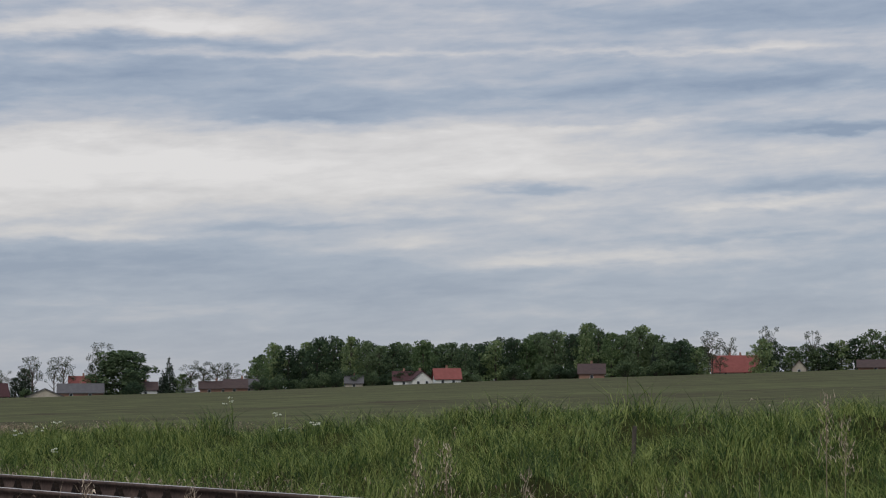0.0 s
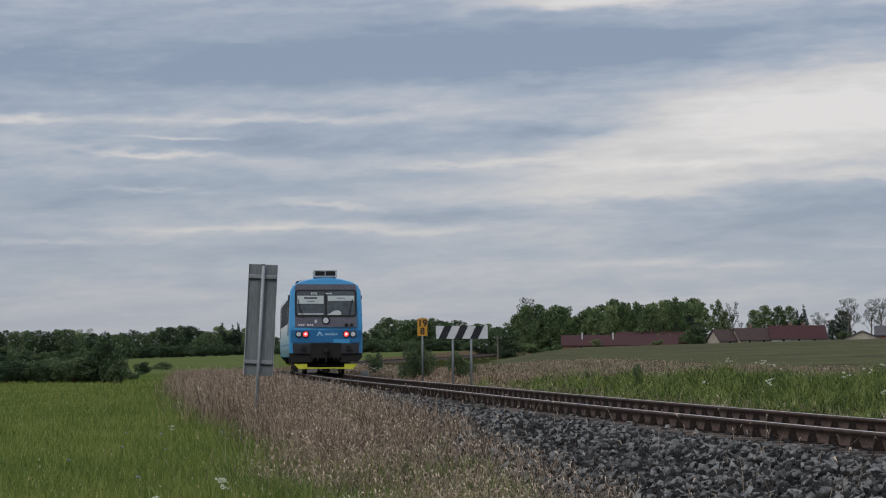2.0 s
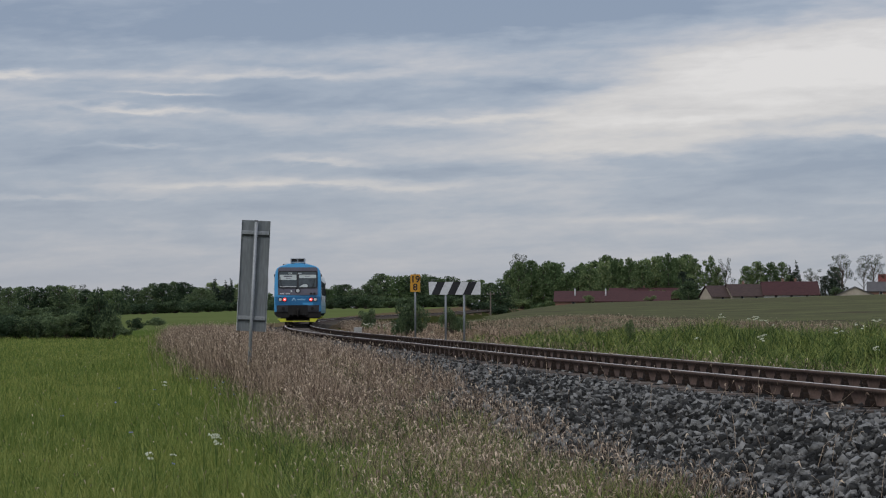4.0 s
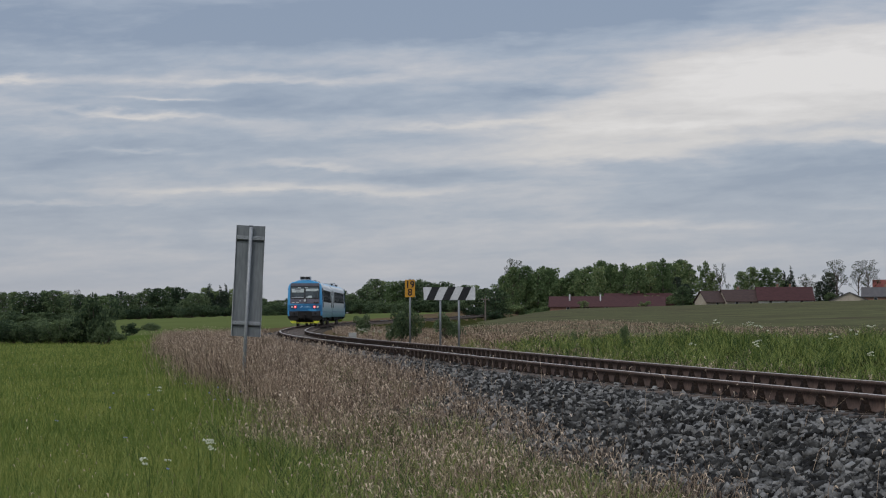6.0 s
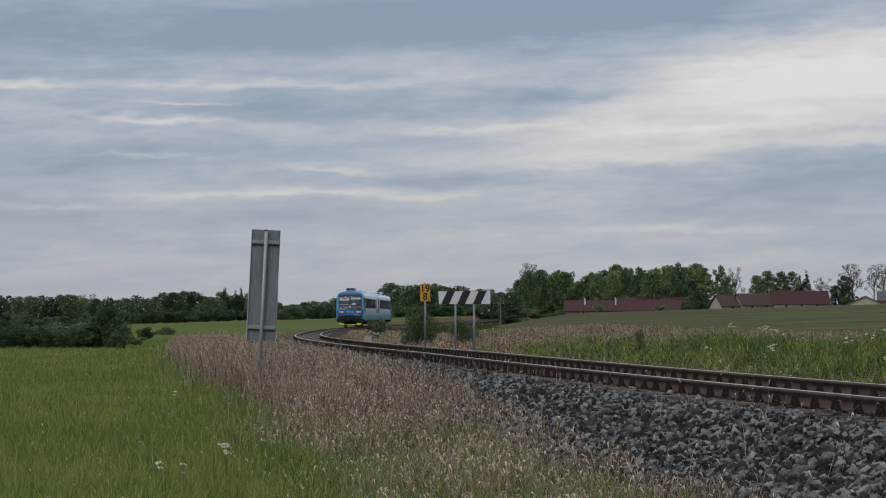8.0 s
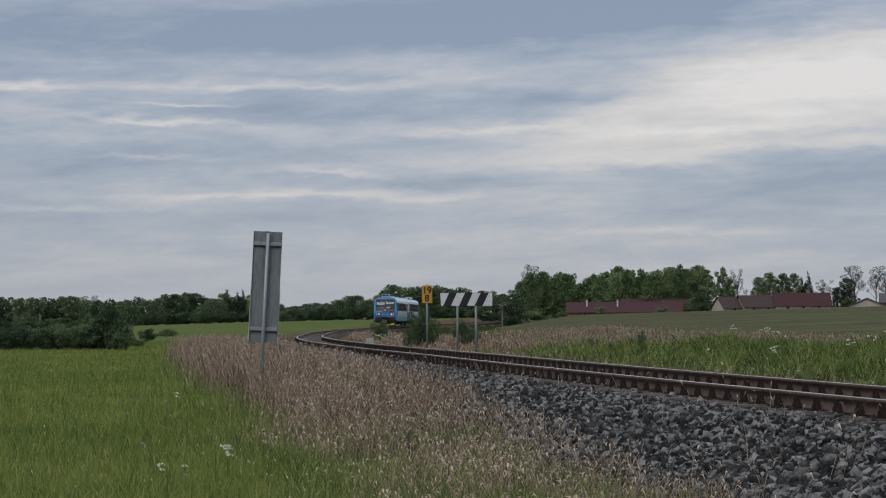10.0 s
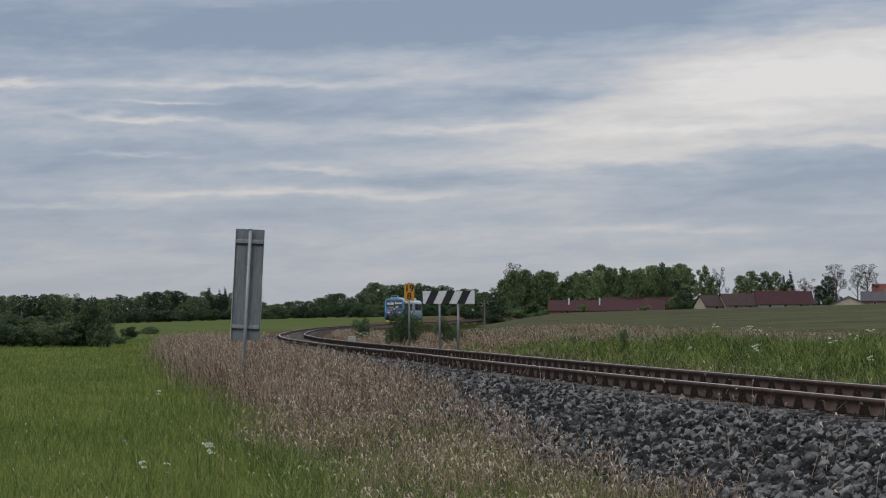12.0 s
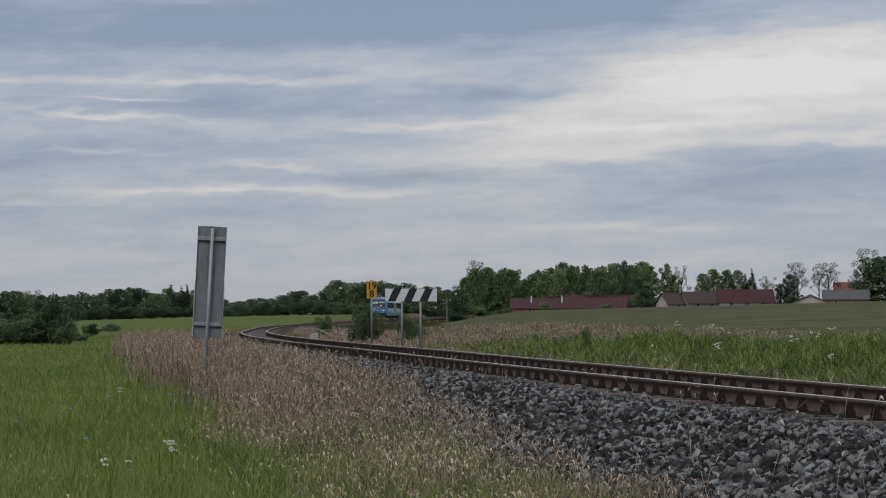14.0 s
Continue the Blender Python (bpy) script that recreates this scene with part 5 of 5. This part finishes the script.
def woods():
    rs = random.Random(17)
    # Line of trees beyond the meadow and the pale field.
    prof_b = (-160, 0, 40, 90, 150, 190, 225, 260, 340, 420, 470, 515, 560, 600, 650, 700, 740, 800)
    prof_l = (52, 50, 52, 45, 50, 53, 65, 52, 57, 36, 38, 56, 48, 71, 68, 72, 58, 60)
    b = -165
    while b < 810:
        lv = float(np.interp(b, prof_b, prof_l)) + rs.uniform(-6, 4)
        d = rs.uniform(600, 680)
        plant(rs.choice(("dark", "dark", "broad")), b, d, tall_for(b, lv, d), rs.uniform(6.5, 10), "trees beyond the meadow")
        b += rs.uniform(13, 20)
    b = -165
    while b < 815:
        d = rs.uniform(560, 600)
        plant("dark_shrub", b, d, rs.uniform(2.6, 4.4), rs.uniform(6, 9), "hedge beyond the meadow")
        b += rs.uniform(15, 24)
    for b, lv in ((303, 68), (321, 62), (330, 66), (425, 36), (288, 50)):
        plant("conifer", b, 640, tall_for(b, lv, 640), 6.0)
    for b, lv, w in ((62, 49, 7), (236, 50, 8)):
        plant("airy", b, 660, tall_for(b, lv, 660), w)
    # Wood and village trees on the rise east of the line.
    prof_b = (812, 840, 880, 905, 935, 955, 990, 1050, 1100, 1140, 1160)
    prof_l = (60, 95, 93, 90, 68, 86, 99, 96, 104, 102, 90)
    b = 822
    while b < 1165:
        for row, off in ((745, 0), (790, 7)):
            lv = float(np.interp(b + off, prof_b, prof_l)) + rs.uniform(-5, 5)
            plant("broad", b + off, row + rs.uniform(-12, 12), tall_for(b + off, lv, row), rs.uniform(7.5, 11), "wood on the rise")
        if rs.random() < 0.8:
            plant("shrub", b + 6, 728, rs.uniform(3, 5.5), rs.uniform(6, 9), "undergrowth on the rise")
        b += rs.uniform(17, 24)
    for b, lv, w, kind in (
        (838, 96, 8, "airy"), (1130, 75, 6, "yew"), (1145, 62, 7, "yew"), (1180, 102, 6.5, "broad"), (1206, 88, 6, "airy"), (1192, 80, 6, "broad"),
        (1243, 84, 7, "broad"), (1262, 92, 8, "broad"), (1285, 90, 8, "broad"), (1305, 90, 7, "broad"), (1330, 94, 7, "conifer"), (1318, 86, 6, "conifer"),
        (1357, 72, 8, "airy"), (1398, 82, 8, "yew"), (1382, 66, 6, "yew"), (1410, 94, 9, "airy"), (1465, 94, 9, "airy"), (1448, 88, 6, "airy"),
        (1528, 116, 9, "airy"), (1518, 92, 7, "airy"), (1652, 103, 7, "conifer"), (1640, 78, 6, "conifer"),
        (1690, 82, 9, "airy"), (1712, 86, 9, "airy"), (1736, 84, 10, "airy"), (1755, 84, 8, "airy"), (1675, 70, 8, "broad"), (1785, 66, 7, "airy"),
    ):
        plant(kind, b, 742, tall_for(b, lv, 742), w, "village trees")
    plant("dome", 1570, 735, tall_for(1570, 113, 735), 19)
    prof_b = (1800, 1830, 1862, 1878, 1895, 1950, 2000, 2050, 2110, 2135, 2160, 2230, 2270, 2325, 2345, 2400, 2440, 2490, 2530, 2580, 2600)
    prof_l = (96, 127, 122, 92, 134, 146, 132, 128, 136, 128, 122, 135, 138, 158, 142, 160, 148, 152, 134, 130, 104)
    b = 1806
    while b < 2600:
        for row, off in ((740, 0), (785, 9)):
            lv = float(np.interp(b + off, prof_b, prof_l)) + rs.uniform(-15, 1)
            plant(rs.choice(("dark", "dark", "broad")), b + off, row + rs.uniform(-12, 12), tall_for(b + off, lv, row), rs.uniform(8, 12), "wood above the field")
        if rs.random() < 0.75:
            plant("dark_shrub", b + 5, 716, rs.uniform(4, 7), rs.uniform(7, 11), "undergrowth above the field")
        b += rs.uniform(22, 30)
    for b, lv, w, kind in (
        (1893, 104, 5, "conifer"), (2510, 118, 6, "conifer"), (2545, 132, 6, "conifer"), (2605, 132, 8, "airy"), (2640, 120, 9, "airy"), (2710, 138, 9, "airy"),
        (2700, 110, 8, "dark"), (2790, 132, 8, "airy"), (2800, 110, 10, "dark"), (2840, 122, 10, "broad"), (2865, 125, 9, "dark"), (2895, 142, 11, "dark"),
        (2722, 122, 9, "dark"), (2752, 112, 9, "broad"), (2778, 116, 9, "dark"), (2822, 118, 10, "dark"), (2930, 140, 12, "dark"), (2970, 138, 12, "dark"), (3010, 130, 12, "dark"),
    ):
        plant(kind, b, 745, tall_for(b, lv, 745), w, "village trees")
    for b, lv, w, kind in ((2612, 112, 8, "airy"), (2700, 126, 9, "broad"), (2625, 92, 6, "airy"), (1592, 60, 9, "dark_shrub"), (1400, 44, 6, "dark_shrub"), (965, 32, 4, "shrub"), (1075, 30, 5, "shrub"), (1140, 58, 7, "dark")):
        plant(kind, b, 708, tall_for(b, lv, 708), w, "village trees")
    # Bushes at the meadow's edge.
    for b, d, tall, wide in ((103, 132, 4.1, 2.6), (92, 133, 2.8, 2.4), (118, 131, 1.7, 1.9), (70, 133, 1.7, 2.6), (40, 132, 1.85, 2.8), (8, 134, 1.7, 2.8), (-22, 133, 1.65, 2.6), (-52, 134, 1.6, 2.8), (-84, 132, 1.75, 2.8), (-116, 134, 1.8, 2.8), (-148, 133, 1.7, 2.8), (55, 137, 1.9, 2.8), (-5, 138, 1.9, 3.0), (-70, 138, 1.8, 3.0), (142, 150, 0.8, 1.6), (163, 185, 1.3, 1.8), (200, 230, 1.0, 2.6)):
        plant("dark_shrub", b, d, tall, wide, "bushes at the meadow's edge")
    # Bushes beside the line.
    for b, d, tall, wide in ((575, 118, 1.35, 1.25), (646, 88, 1.9, 1.15), (662, 89, 1.45, 0.9), (632, 90, 1.2, 0.9), (722, 92, 1.25, 1.2), (738, 110, 1.0, 1.4)):
        plant("dark_shrub", b, d, tall, wide, "bushes beside the line")
    for b, d, tall, wide in ((1038, 52, 0.85, 0.26), (975, 58, 0.7, 0.28), (948, 60, 0.75, 0.28)):
        plant("shrub", b, d, tall, wide, "saplings on the bank")


woods()

# ---- village ----


def house(b, depth, wide, deep, eave, ridge, roof, wall, across=True, label="", windows=2, chimneys=1, drop=1.0, turn=0.0, name="house"):
    """A gabled house. across: the ridge runs across the view."""
    x, y = place(b, depth)
    z = float(height(np.array([x]), np.array([y]))[0]) - drop
    ob = thing(name, label, "house", "village houses", at=pose(x, y, z, 0, 0, -math.degrees(math.atan2(x, y)) + turn))
    w, d = (wide / 2, deep / 2)
    bm = bmesh.new()
    if across:
        ring = lambda xx: [(xx, -d, 0), (xx, -d, eave), (xx, 0, ridge - 0.12), (xx, d, eave), (xx, d, 0)]
        bm.free()
        bm = loft([ring(-w), ring(w)])
    else:
        ring = lambda yy: [(-w, yy, 0), (-w, yy, eave), (0, yy, ridge - 0.12), (w, yy, eave), (w, yy, 0)]
        bm.free()
        bm = loft([ring(-d), ring(d)])
    walls = part("wall", bm, M[wall], ob)
    o, t = 0.45, 0.22
    a, c = (d, w) if across else (w, d)
    slope = (ridge - eave) / a
    for sgn in (-1, 1):
        pl = bmesh.new()
        sec = [(0, ridge), (sgn * (a + o), eave - slope * o), (sgn * (a + o), eave - slope * o + t), (0, ridge + t)]
        for_end = []
        for e in (-c - o, c + o):
            for_end.append([((e, p, q) if across else (p, e, q)) for p, q in sec])
        pl.free()
        pl = loft(for_end)
        part("roof", pl, M[roof], ob)
    for k in range(chimneys):
        cx = (k + 1) / (chimneys + 1) * 2 - 1
        bx = (cx * w * 0.7, 0.4) if across else (0.4, cx * d * 0.7)
        part("chimney", one_box(bx[0], bx[1], ridge + 0.35, 0.6, 0.6, 1.5), M["wall_brick"], ob)
    for k in range(windows):
        xx = ((k + 0.5) / windows * 2 - 1) * w * 0.85
        win = part("window", one_box(xx, -d - 0.02, eave * 0.55, 1.0, 0.12, 1.2), M["sign_white"], walls)
        part("pane", one_box(xx, -d - 0.085, eave * 0.55, 0.8, 0.03, 1.0), M["pane"], win)
    return ob


def village():
    D = 720
    px = K_PX * D
    long_red = "long single-storey barn with a wine-red roof"
    house(1006, D, 200 * px, 11, 1.3, 4.3, "roof_wine", "wall_brick", True, long_red, 5, 0)
    house(1062, D + 12, 120 * px, 11, 1.6, 5.0, "roof_wine", "wall_brick", True, long_red, 2, 1)
    barn = bpy.data.objects["house"]
    for vx in (-11.5, -2.0):
        part("vent_pipe", rod(bmesh.new(), (vx, -2.5, 2.6), (vx, -2.5, 5.2), 0.22, seg=8), M["sign_white"], barn, "white roof vent pipe")
    pale = "low house with a pale gable and dark tiled roof"
    house(1190, D, 7.6, 7.0, 1.9, 5.0, "roof_dark", "wall_pale", True, pale, 1, 0, turn=32)
    house(1238, D + 2, 11.4, 7.6, 1.9, 5.2, "roof_dark", "wall_pale", True, pale, 2, 1, turn=26)
    house(1318, D + 4, 17.0, 9, 1.8, 5.6, "roof_wine", "wall_white", True, "long house with a dark red tiled roof", 3, 2, turn=9)
    house(1432, D - 20, 11.0, 9, 1.0, 3.4, "roof_grey", "wall_pale", False, "low shed with a pale grey sheet roof", 0, 0)
    house(1495, D + 6, 78 * px, 10, 1.9, 4.6, "roof_grey", "wall_brick", True, "house with a grey-brown tiled roof", 2, 1)
    house(1500, D + 25, 50 * px, 10, 4.2, 7.0, "roof_red", "wall_pale", True, "house with a bright red roof behind another", 1, 1)
    house(1610, D + 10, 40 * px, 8, 2.2, 4.6, "roof_dark", "wall_white", True, "small house behind the round tree", 1, 1)
    house(1688, D, 14 * px, 3, 1.7, 2.2, "roof_grey", "wall_white", True, "small white hut at the field's edge", 0, 0, name="hut")
    house(1735, D + 20, 60 * px, 8, 2.0, 4.2, "roof_dark", "wall_brick", True, "low brick house among trees", 2, 1)
    house(1780, D + 8, 62 * px, 8, 2.0, 4.6, "roof_dark", "wall_brick", True, "low brick house among trees", 2, 1)
    house(1806, D, 24 * px, 6, 1.8, 4.4, "roof_grey", "wall_pale", True, "grey-roofed house under trees", 1, 0)
    house(2092, D - 6, 6.4, 10, 2.2, 4.8, "roof_wine", "wall_white", False, "white gabled house with a dark red roof", 2, 1, turn=14)
    house(2066, D - 4, 36 * px, 8, 2.2, 4.9, "roof_wine", "wall_white", True, "white house with a dark red roof", 1, 1)
    house(2142, D - 16, 44 * px, 8, 2.2, 5.2, "roof_red", "wall_white", True, "house with a bright red tiled roof", 2, 1, turn=6)
    house(1978, D - 4, 30 * px, 8, 2.0, 4.2, "roof_grey", "wall_pale", True, "pale house half hidden by trees", 1, 1)
    house(2398, D - 16, 44 * px, 8, 2.4, 5.2, "roof_dark", "wall_brick", True, "brown brick house under trees", 1, 1)
    house(2652, D, 78 * px, 10, 1.6, 6.4, "roof_red", "wall_pale", True, "large house with a bright red roof", 2, 2)
    house(2765, D, 24 * px, 7, 2.0, 4.4, "roof_dark", "wall_pale", False, "small gabled house beside trees", 1, 0)
    house(2900, D, 60 * px, 8, 1.6, 3.8, "roof_dark", "wall_brick", True, "low dark-roofed house above the field", 1, 0)
    for b in (260, 267, 273, 328):
        house(b, 690, 12, 8, 2.2, 4.6, "roof_dark", "wall_white", True, "distant pale house among trees", 2, 1) if b in (260, 328) else None


def utility_pole(b, depth, tall):
    x, y = (b - 784) * K_PX * depth, depth
    z = float(height(np.array([x]), np.array([y]))[0])
    ob = thing("utility_pole", "wooden utility pole with a crossarm beyond the field", "utility pole", at=pose(x, y, z))
    part("pole", rod(bmesh.new(), (0, 0, -0.3), (0, 0, tall), 0.16, 0.11, 8), M["wood_pole"], ob)
    part("crossarm", one_box(0, 0, tall - 0.4, 1.5, 0.14, 0.14), M["wood_pole"], ob)
    for k in (-0.6, 0.6):
        part("insulator", one_box(k, 0, tall - 0.22, 0.12, 0.12, 0.24), M["concrete"], ob)


village()
utility_pole(791, 420, 4.6)

# ---- what moves ----
SPEED, START = 25.2, 30.7  # metres a second; the tail's place on the line at the start


def car_pose(s_mid, turned):
    x0, y0, z0, _ = on_track(s_mid - 7.6)
    x1, y1, z1, _ = on_track(s_mid + 7.6)
    yaw = math.degrees(math.atan2(-(x1 - x0), y1 - y0))
    return pose((x0 + x1) / 2, (y0 + y1) / 2, (z0 + z1) / 2, 0, 0, yaw + (180 if turned else 0))


def motions():
    times = [i * 0.5 for i in range(29)]
    walk(tail_car, [(t, car_pose(START + SPEED * t + HALF, False)) for t in times])
    walk(lead_car, [(t, car_pose(START + SPEED * t + 3 * HALF + 0.35, True)) for t in times])


motions()
